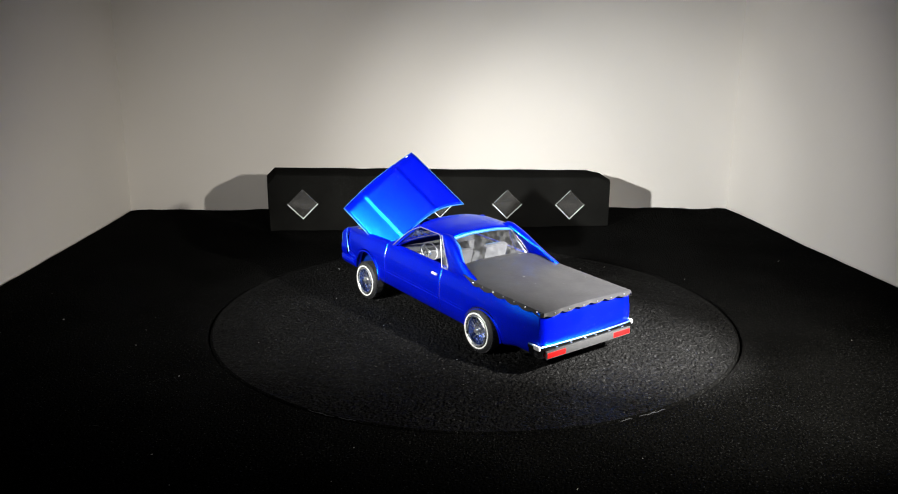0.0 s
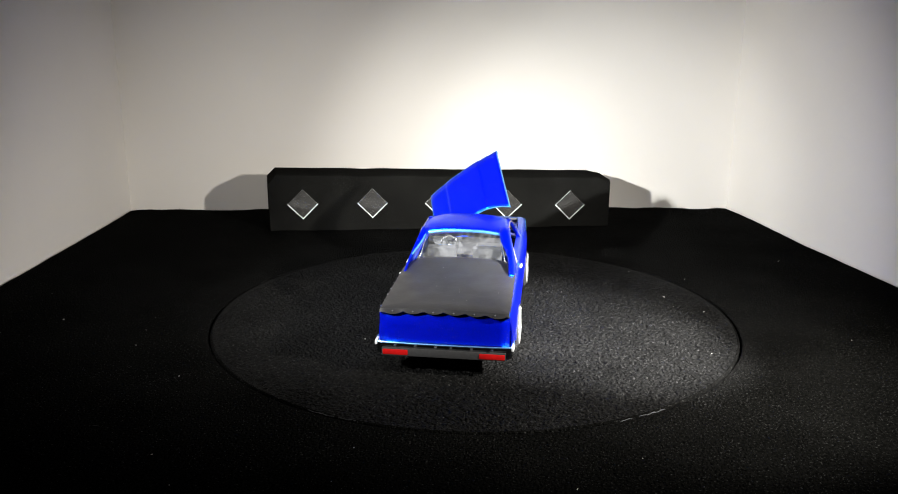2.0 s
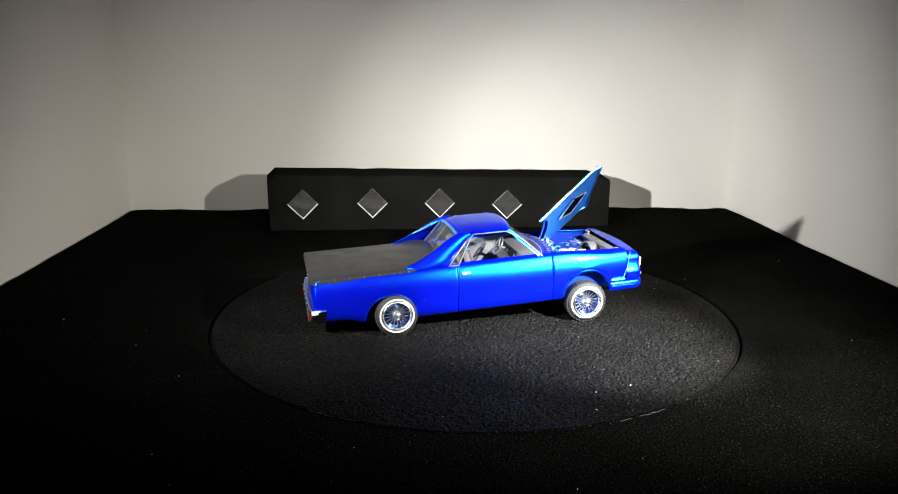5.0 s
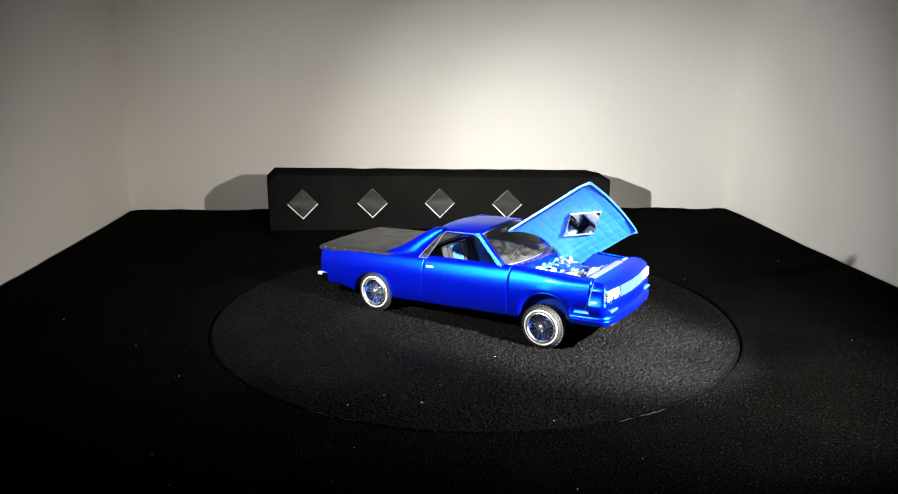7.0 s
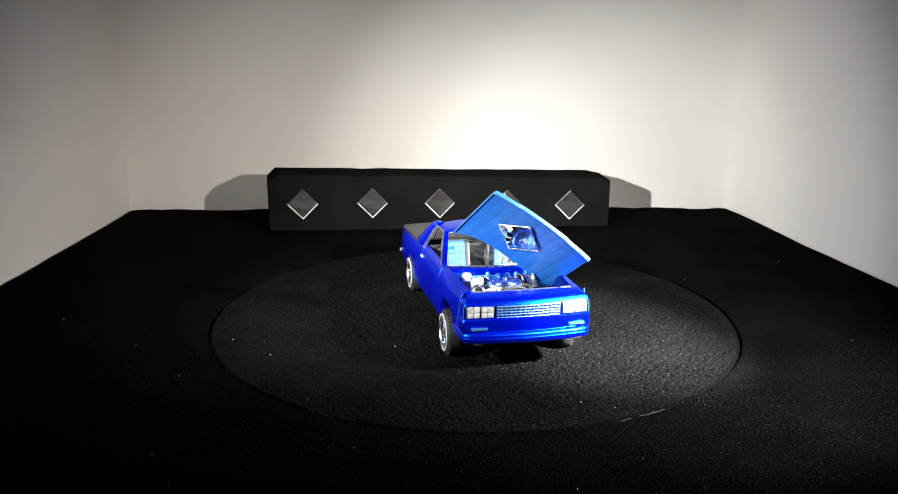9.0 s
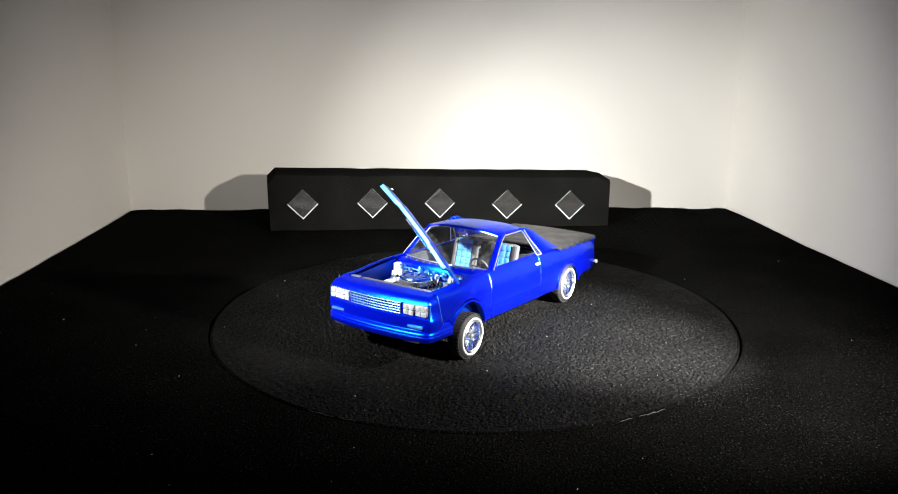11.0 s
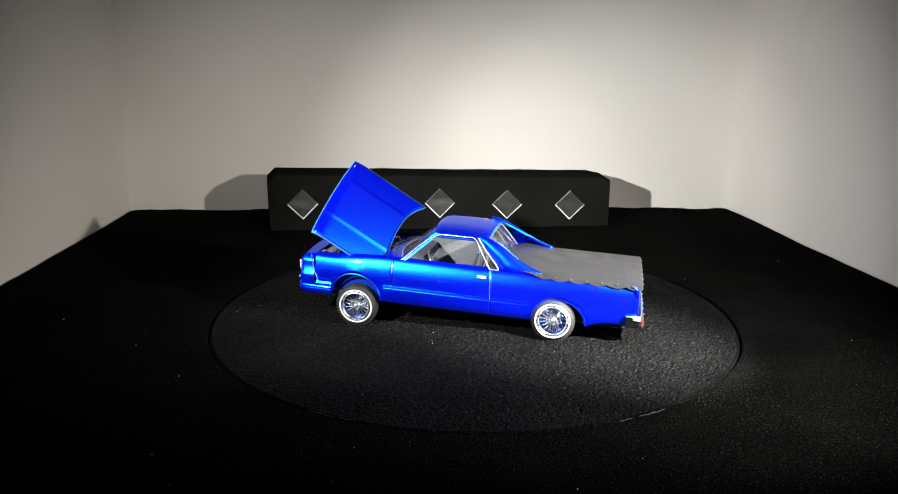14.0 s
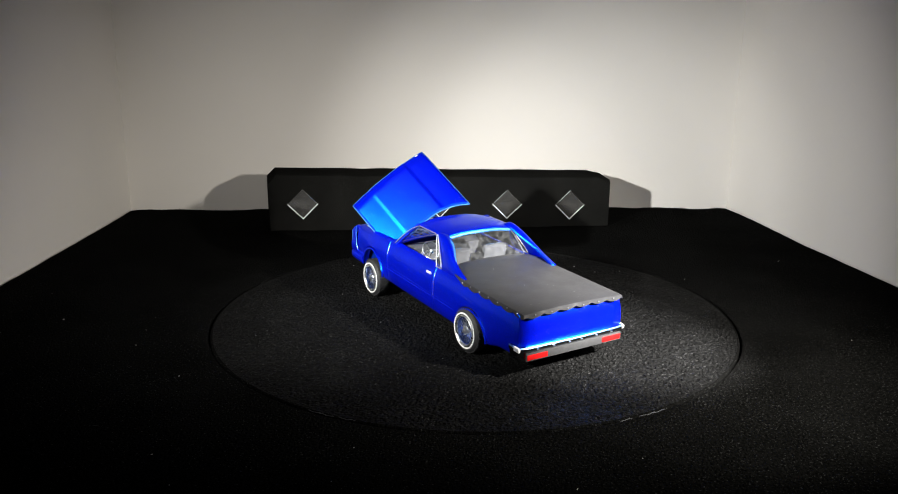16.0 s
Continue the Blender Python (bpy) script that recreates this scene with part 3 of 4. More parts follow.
# deck panels round the cab, floor and wheel wells
bm = bmesh.new()
rows = []
for i in range(15):
    y = -0.0300 + 0.060 * i / 14
    q = 1 - (y / 0.030) ** 2
    rows.append([Vector((0.0285 + 0.0085 * q, y, 0.0372)), Vector((0.0320 + 0.0085 * q, y, 0.0376 + 0.0004 * q)), Vector((0.0375 + 0.006 * q, y, 0.0374 + 0.0006 * q)), Vector((0.0405 + 0.0045 * q, y, 0.0362)), Vector((0.0410 + 0.0045 * q, y, 0.0335))])
sheet(bm, rows)
cowl = part("cowl", raised(bm), PAINT, car)
for k in range(10):
    bm = bmesh.new()
    y = -0.0225 + 0.005 * k
    box(bm, (0.0372 + 0.006 * (1 - (y / 0.03) ** 2) - 0.0016, y, 0.0382), (0.0028, 0.0016, 0.0004), 0.0001)
    part("vent_slot", raised(bm), DARK, cowl)
bm = bmesh.new()
box(bm, (0.0, 0, 0.0115), (0.196, 0.058, 0.0028), 0.001)
part("chassis", raised(bm), UNDER, car, "black underbody")
bm = bmesh.new()
box(bm, (-0.065, 0, 0.0245), (0.080, 0.056, 0.0012), 0.0003)
part("bed_floor", raised(bm), UNDER, car)
bm = bmesh.new()
box(bm, (0.0432, 0, 0.0245), (0.0012, 0.058, 0.0230), 0.0003)
part("firewall", raised(bm), JAMB, car, "blue firewall")
for s in (1, -1):
    bm = bmesh.new()
    slab(bm, [(0.043, s * 0.0285, 0.0130), (0.086, s * 0.0272, 0.0130), (0.086, s * 0.0272, 0.0340), (0.043, s * 0.0290, 0.0372)],
         [(0.043, s * 0.0279, 0.0130), (0.086, s * 0.0266, 0.0130), (0.086, s * 0.0266, 0.0340), (0.043, s * 0.0284, 0.0372)])
    part("inner_fender", raised(bm), JAMB, car, "blue inner fender")
    bm = bmesh.new()
    slab(bm, [(-0.082, s * 0.0270, 0.0120), (-0.044, s * 0.0270, 0.0120), (-0.044, s * 0.0270, 0.0350), (-0.082, s * 0.0270, 0.0350)],
         [(-0.082, s * 0.0262, 0.0120), (-0.044, s * 0.0262, 0.0120), (-0.044, s * 0.0262, 0.0350), (-0.082, s * 0.0262, 0.0350)])
    part("wheel_well", raised(bm), UNDER, car)
bm = bmesh.new()
tube(bm, [(-0.070, 0.024, 0.0115), (-0.077, 0.0285, 0.0115), (-0.0805, 0.0312, 0.0112)], 0.0009, 8)
part("exhaust_tip", raised(bm), SILVER, car, "chrome exhaust tip")
for x in (AXLE_F, AXLE_R):
    bm = bmesh.new()
    tube(bm, [(x, -0.028, 0.0126), (x, 0.028, 0.0126)], 0.0012, 8)
    part("axle", bm, UNDER, car)
for s in (1, -1):
    bm = bmesh.new()
    slab(bm, [(AXLE_F - 0.012, s * 0.010, 0.0145), (AXLE_F + 0.012, s * 0.010, 0.0145), (AXLE_F + 0.003, s * 0.026, 0.0118), (AXLE_F - 0.003, s * 0.026, 0.0118)],
         [(AXLE_F - 0.012, s * 0.010, 0.0160), (AXLE_F + 0.012, s * 0.010, 0.0160), (AXLE_F + 0.003, s * 0.026, 0.0132), (AXLE_F - 0.003, s * 0.026, 0.0132)])
    part("suspension_arm", bm, UNDER, car)


# ---- wheels ----
TYRE_R = 0.0126


def wheel(x, s):
    m = pose(x, s * 0.0272, TYRE_R, -90 * s, 0, 0)
    bm = bmesh.new()
    R = TYRE_R
    prof = [(0.0080, 0.0002), (0.0105, -0.0002), (R - 0.0012, 0.0006), (R - 0.0003, 0.0018), (R, 0.0030), (R, 0.0068), (R - 0.0003, 0.0080), (R - 0.0011, 0.0090),
            (0.0109, 0.0095), (0.0094, 0.0096), (0.0086, 0.0093), (0.0083, 0.0085), (0.0080, 0.0040), (0.0080, 0.0002)]
    lathe(bm, prof, m, 48)
    hub = tagged(part("wheel", bm, RUBBER, car, "black tyre with thin white stripe on a chrome wire wheel", smooth=35))
    bm = bmesh.new()
    for k in range(40):
        a = 2 * math.pi * k / 40
        t = m @ pose(0, 0, 0, 0, 0, math.degrees(a)) @ pose(R - 0.0001, 0, 0.0062, 0, 0, 0)
        box(bm, (0, 0, 0), (0.0006, 0.0010, 0.0046), 0, t)
    part("tread", bm, RUBBER, hub, smooth=0)
    bm = bmesh.new()
    lathe(bm, [(0.0094, 0.0093), (0.0095, 0.0099), (0.0103, 0.0099), (0.0104, 0.0092)], m, 48)
    part("whitewall", bm, WHITE_RUBBER, hub, "white sidewall stripe")
    bm = bmesh.new()
    lathe(bm, [(0.0080, 0.0030), (0.0082, 0.0082), (0.0086, 0.0098), (0.0082, 0.0099), (0.0077, 0.0088), (0.0074, 0.0042), (0.0030, 0.0034), (0.0, 0.0034)], m, 40)
    part("rim", bm, RIM, hub, "chrome rim dish with the blue body reflection put into its colour", smooth=30)
    bm = bmesh.new()
    lathe(bm, [(0.0088, 0.0094), (0.0089, 0.0100), (0.0084, 0.0103), (0.0079, 0.0099), (0.0078, 0.0091), (0.0081, 0.0088)], m, 40)
    part("rim_lip", bm, CHROME, hub, "bright chrome rim lip", smooth=50)
    bm = bmesh.new()
    for k in range(36):
        a = 2 * math.pi * k / 36
        b = a + (0.30 if k % 2 else -0.30)
        p0 = m @ Vector((0.0020 * math.cos(b), 0.0020 * math.sin(b), 0.0078 if k % 2 else 0.0060))
        p1 = m @ Vector((0.0077 * math.cos(a), 0.0077 * math.sin(a), 0.0078 if k % 2 else 0.0056))
        tube(bm, [p0, p1], 0.00015, 4, False)
    part("spokes", bm, STEEL, hub, "thin chrome wire spokes", smooth=60)
    bm = bmesh.new()
    lathe(bm, [(0.0022, 0.0045), (0.0022, 0.0082), (0.0016, 0.0088), (0.0015, 0.0098), (0.0006, 0.0103), (0.0, 0.0103)], m, 16)
    part("hub_cap", bm, CHROME, hub)
    bm = bmesh.new()
    for k in range(2):
        box(bm, (0, 0, 0), (0.0046, 0.0010, 0.0010), 0.0003, m @ pose(0, 0, 0.0094, 0, 0, 90 * k + 20))
    part("knock_off", bm, CHROME, hub, "chrome knock-off spinner")


for x in (AXLE_F, AXLE_R):
    for s in (1, -1):
        wheel(x, s)

# ---- cab ----
ROOF_Z = 0.0562


def roof_panel():
    bm = bmesh.new()
    rows = []
    for i in range(17):
        t = i / 16
        row = []
        for k in range(21):
            u = -1 + 2 * k / 20
            front, rear = 0.0125 + 0.0022 * (1 - u * u), -0.0185 - 0.0012 * (1 - u * u)
            x = front + (rear - front) * t
            y = u * (0.0262 - 0.0006 * abs(2 * t - 1))
            z = ROOF_Z + 0.0012 - 0.0030 * abs(u) ** 3.2 - 0.0011 * abs(2 * t - 0.9) ** 2.6
            row.append(Vector((x, y, z)))
        rows.append(row)
    sheet(bm, rows)
    thicken(part("roof", raised(bm), PAINT, car, smooth=60), 0.0011, -1.0)


roof_panel()
for s in (1, -1):
    # windscreen pillar
    bm = bmesh.new()
    slab(bm, [(0.0122, s * 0.0262, 0.0548), (0.0322, s * 0.0318, 0.0374), (0.0290, s * 0.0322, 0.0374), (0.0096, s * 0.0264, 0.0548)],
         [(0.0128, s * 0.0242, 0.0545), (0.0332, s * 0.0294, 0.0374), (0.0290, s * 0.0300, 0.0374), (0.0096, s * 0.0246, 0.0545)])
    part("pillar", raised(bm), PAINT, car)
    # sail panel that runs from the roof down to the bed
    bm = bmesh.new()
    outer = bend([(-0.0135, 0.0264, 0.0551), (-0.0185, 0.0262, 0.0549), (-0.0260, 0.0276, 0.0516), (-0.0345, 0.0294, 0.0466), (-0.0430, 0.0308, 0.0420), (-0.0530, 0.0316, 0.0381)], 4)
    inner_line = bend([(-0.0135, 0.0264, 0.0539), (-0.0160, 0.0272, 0.0512), (-0.0205, 0.0290, 0.0462), (-0.0255, 0.0308, 0.0408), (-0.0282, 0.0318, 0.0374), (-0.0330, 0.0320, 0.0372)], 4)
    rows = []
    for p, q in zip(outer, inner_line):
        a, b = Vector((p.x, s * p.y, p.z)), Vector((q.x, s * q.y, q.z))
        rim = 0.0046 - 0.0032 * min(1.0, max(0.0, (-0.027 - p.x) / 0.010))
        rows.append([Vector((a.x, a.y - s * rim, a.z - 0.0006)), a - Vector((0, s * 0.0012, -0.0003)), a, a.lerp(b, 0.4) + Vector((0, s * 0.0005, 0)), b])
    sheet(bm, rows)
    thicken(part("sail_panel", raised(bm), PAINT, car, "sloping blue sail panel behind the cab", smooth=60), 0.0010, -1.0 if s > 0 else 1.0)
    # chrome frames of the side windows
    bm = bmesh.new()
    tube(bm, bend([(0.0310, s * 0.0324, 0.0379), (0.0190, s * 0.0292, 0.0486), (0.0098, s * 0.0267, 0.0537), (0.0050, s * 0.0264, 0.0541), (-0.0060, s * 0.0265, 0.0542), (-0.0118, s * 0.0266, 0.0537), (-0.0160, s * 0.0290, 0.0470), (-0.0215, s * 0.0324, 0.0379)], 4), 0.00032, 6)
    part("window_trim", raised(bm), TRIM, car, "chrome side window trim")
    bm = bmesh.new()
    tube(bm, bend([(-0.0138, s * 0.0267, 0.0545), (-0.0185, s * 0.0286, 0.0482), (-0.0240, s * 0.0308, 0.0420), (-0.0272, s * 0.0324, 0.0379)], 4) + [Vector((-0.0215, s * 0.0326, 0.0379))], 0.00042, 6)
    part("quarter_trim", raised(bm), TRIM, car, "chrome quarter window trim")
    bm = bmesh.new()
    slab(bm, [(-0.0128, s * 0.0262, 0.0540), (-0.0265, s * 0.0318, 0.0378), (-0.0218, s * 0.0318, 0.0378)],
         [(-0.0128, s * 0.0258, 0.0540), (-0.0265, s * 0.0314, 0.0378), (-0.0218, s * 0.0314, 0.0378)])
    part("quarter_glass", raised(bm), GLASS, car, smooth=0)
    bm = bmesh.new()
    slab(bm, [(-0.0022 - 0.0190, s * 0.0304, 0.0130), (0.0368, s * 0.0304, 0.0130), (0.0310, s * 0.0302, 0.0374), (-0.0212, s * 0.0302, 0.0374)],
         [(-0.0022 - 0.0190, s * 0.0292, 0.0130), (0.0368, s * 0.0292, 0.0130), (0.0310, s * 0.0292, 0.0374), (-0.0212, s * 0.0292, 0.0374)])
    part("door_panel", raised(bm), SEAT_GREY, car, "dark grey inner door panel")


def bowed_glass(name, top, bottom, bow, crown, trim_label, mat, trim):
    """A bowed pane from (x, half width, z) at its top to the same at its bottom, with a chrome frame."""
    bm = bmesh.new()
    rows = []
    for i in range(9):
        t = i / 8
        row = []
        for k in range(17):
            u = -1 + 2 * k / 16
            row.append(Vector((top[0] + (bottom[0] - top[0]) * t + bow * (1 - u * u) * (0.28 + 0.72 * t), u * (top[1] + (bottom[1] - top[1]) * t), top[2] + (bottom[2] - top[2]) * t + crown * (1 - abs(u) ** 3) * (1 - t))))
        rows.append(row)
    sheet(bm, rows)
    pane = part(name, raised(bm), mat, car, smooth=60)
    pane.visible_shadow = False
    bm = bmesh.new()
    rim = rows[0] + [r[-1] for r in rows[1:]] + rows[-1][-2::-1] + [r[0] for r in rows[-2:0:-1]]
    tube(bm, rim + rim[:1], 0.00030, 6, False)
    part("glass_trim", raised(bm), trim, pane, trim_label)


bowed_glass("windscreen", (0.0126, 0.0246, 0.0534), (0.0312, 0.0300, 0.0378), 0.0060, 0.0022, "chrome windscreen trim", GLASS, TRIM)
bowed_glass("rear_window", (-0.0198, 0.0222, 0.0537), (-0.0310, 0.0262, 0.0392), -0.0010, 0.0010, "bright rear window trim", REAR_GLASS, STEEL)
# rolled roof rim, coloured azure as if lit
bm = bmesh.new()
tube(bm, bend([(-0.0196, -0.0232, 0.0530), (-0.0200, -0.0120, 0.0546), (-0.0203, 0, 0.0550), (-0.0200, 0.0120, 0.0546), (-0.0196, 0.0232, 0.0530)], 4), 0.0009, 8)
part("roof_edge", raised(bm), EDGE, car, "rolled edge above the rear window, its lit azure put into the colour")
# sail edges in the same painted azure highlight
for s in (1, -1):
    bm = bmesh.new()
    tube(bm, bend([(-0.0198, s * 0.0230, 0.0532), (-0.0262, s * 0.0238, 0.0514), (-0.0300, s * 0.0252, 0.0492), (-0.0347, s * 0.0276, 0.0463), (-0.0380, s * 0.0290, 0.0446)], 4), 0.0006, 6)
    part("sail_edge", raised(bm), EDGE, car, "rolled edge beside the rear window, its lit azure put into the colour")

# inside of the cab
bm = bmesh.new()
box(bm, (0.004, 0, 0.0150), (0.060, 0.056, 0.0014), 0.0004)
part("cab_floor", raised(bm), SEAT_GREY, car, "grey cab floor")
bm = bmesh.new()
slab(bm, [(-0.0262, -0.029, 0.0150), (-0.0262, 0.029, 0.0150), (-0.0262, 0.028, 0.0385), (-0.0262, -0.028, 0.0385)], [(-0.0272, -0.029, 0.0150), (-0.0272, 0.029, 0.0150), (-0.0272, 0.028, 0.0385), (-0.0272, -0.028, 0.0385)])
part("cab_back_wall", raised(bm), SEAT_GREY, car, "grey trim behind the seats")
bm = bmesh.new()
sweep(bm, [(0.0225, 0.0288), (0.0225, -0.0288)], [(-0.0010, 0.0260), (0.0, 0.0300), (-0.0010, 0.0345), (-0.0060, 0.0358), (-0.0110, 0.0352), (-0.0110, 0.0260)])
dash = part("dashboard", raised(bm), SEAT_GREY, car, "grey dashboard with silver dials")
for y in (0.0100, 0.0135, 0.0170, -0.004):
    bm = bmesh.new()
    lathe(bm, [(0.0014, 0.0), (0.0014, 0.0005), (0.0010, 0.0006), (0.0, 0.0006)], pose(0.0224, y, 0.0315, 0, -90, 0), 14)
    part("dial", raised(bm), CHROME, dash)


def seat(y):
    bm = bmesh.new()
    m = pose(-0.0115, y, 0.0300, 0, -17, 0)
    box(bm, (0, 0, 0.0008), (0.0042, 0.0180, 0.0272), 0.0016, m)
    shell = part("seat", raised(bm), SEAT_GREY, car, "grey bucket seat with light blue facing")
    for side in (1, -1):
        bm = bmesh.new()
        box(bm, (0.0022, side * 0.0071, 0.0004), (0.0030, 0.0030, 0.0252), 0.0009, m)
        part("seat_bolster", raised(bm), DARK, shell, "dark grey side bolster")
    for row in range(6):
        for col in range(3):
            bm = bmesh.new()
            box(bm, (0.0024, -0.0037 + 0.0037 * col, -0.0093 + 0.0041 * row), (0.0018, 0.00366, 0.00406), 0.0004, m)
            part("seat_tuft", raised(bm), SEAT_BLUE, shell, "light blue tufted square")
    bm = bmesh.new()
    box(bm, (0.0010, y, 0.0205), (0.0200, 0.0200, 0.0056), 0.0016)
    part("seat_cushion", raised(bm), SEAT_BLUE, shell, "light blue seat cushion")


seat(0.0140), seat(-0.0140)
bm = bmesh.new()
box(bm, (0.004, 0, 0.0200), (0.030, 0.0050, 0.0070), 0.0010)
part("console", raised(bm), SEAT_GREY, car)
WHEEL_M = pose(0.0165, 0.0140, 0.0345, 0, -62, 0)
bm = bmesh.new()
tube(bm, [WHEEL_M @ Vector((0.0058 * math.cos(2 * math.pi * k / 24), 0.0058 * math.sin(2 * math.pi * k / 24), 0)) for k in range(25)], 0.00055, 6, False)
ring = part("steering_wheel", raised(bm), STEEL, car, "silver three-spoke steering wheel")
bm = bmesh.new()
for k in range(3):
    a = 2 * math.pi * k / 3 + 0.5
    tube(bm, [WHEEL_M @ Vector((0, 0, -0.0006)), WHEEL_M @ Vector((0.0057 * math.cos(a), 0.0057 * math.sin(a), 0))], 0.0005, 5)
tube(bm, [WHEEL_M @ Vector((0, 0, 0)), WHEEL_M @ Vector((0, 0, -0.0090))], 0.0009, 6)
part("steering_spoke", raised(bm), STEEL, ring)
bm = bmesh.new()
box(bm, (0.0140, 0, 0.0520), (0.0012, 0.0070, 0.0024), 0.0006)
part("inside_mirror", raised(bm), CHROME, car)

# ---- engine bay ----
bm = bmesh.new()
box(bm, (0.0805, 0, 0.0240), (0.0040, 0.0440, 0.0200), 0.0006)
rad = part("radiator", raised(bm), DARK_CHROME, car, "grey radiator")
bm = bmesh.new()
lathe(bm, [(0.0105, 0.0), (0.0105, 0.0050), (0.0098, 0.0050), (0.0098, 0.0006), (0.0, 0.0006)], pose(0.0782, 0.0, 0.0240, 0, -90, 0), 28)
part("fan_shroud", raised(bm), SEAT_GREY, rad, "grey fan shroud")
bm = bmesh.new()
box(bm, (0.0600, 0, 0.0195), (0.0230, 0.0150, 0.0130), 0.0020)
engine = part("engine_block", raised(bm), BLUE_CHROME, car, "blue and chrome engine")
for s in (1, -1):
    bm = bmesh.new()
    box(bm, (0.0600, s * 0.0092, 0.0262), (0.0215, 0.0052, 0.0042), 0.0012)
    part("valve_cover", raised(bm), CHROME, engine, "chrome valve cover")
    bm = bmesh.new()
    for k in range(4):
        tube(bm, bend([(0.0525 + 0.005 * k, s * 0.0115, 0.0235), (0.0525 + 0.005 * k, s * 0.0150, 0.0240), (0.0505 + 0.004 * k, s * 0.0170, 0.0200), (0.0490 + 0.003 * k, s * 0.0172, 0.0150)], 3), 0.0010, 6)
    part("exhaust_header", raised(bm), STEEL, engine, "silver exhaust header")
bm = bmesh.new()
lathe(bm, [(0.0086, 0.0), (0.0091, 0.0006), (0.0091, 0.0028), (0.0086, 0.0035), (0.0076, 0.0036), (0.0071, 0.0029), (0.0064, 0.0029), (0.0059, 0.0036), (0.0030, 0.0039), (0.0024, 0.0034), (0.0, 0.0036)], pose(0.0590, -0.0020, 0.0308), 32)
cleaner = part("air_cleaner", raised(bm), BLUE_CHROME, engine, "round blue air cleaner")
bm = bmesh.new()
lathe(bm, [(0.0090, -0.0012), (0.0095, -0.0008), (0.0095, 0.0016), (0.0091, 0.0020)], pose(0.0590, -0.0020, 0.0308), 32)
part("chrome_band", raised(bm), CHROME, cleaner)
bm = bmesh.new()
lathe(bm, [(0.0013, 0.0034), (0.0012, 0.0046), (0.0005, 0.0050), (0.0, 0.0050)], pose(0.0590, -0.0020, 0.0308), 10)
part("wing_nut", raised(bm), CHROME, cleaner)
bm = bmesh.new()
tube(bm, bend([(0.0690, -0.004, 0.0265), (0.0730, -0.006, 0.0290), (0.0775, -0.008, 0.0300)], 4), 0.0014, 8)
part("radiator_hose", raised(bm), RUBBER, engine)
for y, r, x in ((-0.0055, 0.0034, 0.0735), (0.0060, 0.0030, 0.0735), (0.0, 0.0042, 0.0742)):
    bm = bmesh.new()
    lathe(bm, [(0.0, 0.0), (r, 0.0), (r, 0.0010), (r * 0.7, 0.0013), (0.0, 0.0013)], pose(x, y, 0.0205 + abs(y) * 0.7, 0, 90, 0), 20)
    part("pulley", raised(bm), CHROME, engine, "chrome pulley")
bm = bmesh.new()
lathe(bm, [(0.0, 0.0), (0.0052, 0.0), (0.0058, 0.0016), (0.0052, 0.0034), (0.0020, 0.0044), (0.0, 0.0046)], pose(0.0446, 0.0165, 0.0300, 0, 90, 0), 28)
booster = part("brake_booster", raised(bm), CHROME, car, "round chrome brake booster")
bm = bmesh.new()
box(bm, (0.0530, 0.0165, 0.0305), (0.0075, 0.0034, 0.0036), 0.0008)
part("master_cylinder", raised(bm), STEEL, booster)
bm = bmesh.new()
box(bm, (0.0740, 0.0195, 0.0262), (0.0080, 0.0085, 0.0080), 0.0006)
battery = part("battery", raised(bm), STEEL, car, "silver battery box")
for dy in (-0.002, 0.002):
    bm = bmesh.new()
    lathe(bm, [(0.0008, 0.0), (0.0008, 0.0012), (0.0, 0.0012)], pose(0.0740, 0.0195 + dy, 0.0300), 8)
    part("terminal", raised(bm), CHROME, battery)
bm = bmesh.new()
box(bm, (0.0505, -0.0190, 0.0290), (0.0085, 0.0090, 0.0060), 0.0014)
heater = part("heater_box", raised(bm), STEEL, car, "silver heater box")
bm = bmesh.new()
tube(bm, bend([(0.0545, -0.0190, 0.0310), (0.0600, -0.0165, 0.0325), (0.0660, -0.0150, 0.0300), (0.0690, -0.0120, 0.0270)], 4), 0.0008, 6)
part("heater_hose", raised(bm), CHROME, heater)
bm = bmesh.new()
lathe(bm, [(0.0, 0.0), (0.0028, 0.0), (0.0028, 0.0060), (0.0016, 0.0068), (0.0, 0.0068)], pose(0.0700, -0.0205, 0.0230), 16)
part("reservoir", raised(bm), LENS, car, "pale washer reservoir")
bm = bmesh.new()
for k in range(9):
    y = -0.0250 + 0.0056 * k
    lathe(bm, [(0.0012, 0.0), (0.0015, 0.0006), (0.0015, 0.0034), (0.0010, 0.0042), (0.0, 0.0042)], pose(0.0462, y, 0.0312 + 0.0008 * (k % 2), 0, 20 * (k % 3), 0), 8)
part("firewall_plug", raised(bm), EDGE, car, "row of azure fittings on the firewall")
for k, (y0, y1, z) in enumerate(((-0.026, 0.010, 0.0335), (-0.020, 0.024, 0.0300), (-0.026, 0.004, 0.0275))):
    bm = bmesh.new()
    tube(bm, bend([(0.0455, y0, z), (0.0478, y0 * 0.5, z + 0.0010), (0.0470, y1 * 0.4, z - 0.0006), (0.0458, y1, z)], 5), 0.0005, 6)
    part("wiring_loom", raised(bm), (EDGE, STEEL, RUBBER)[k], car)
bm = bmesh.new()
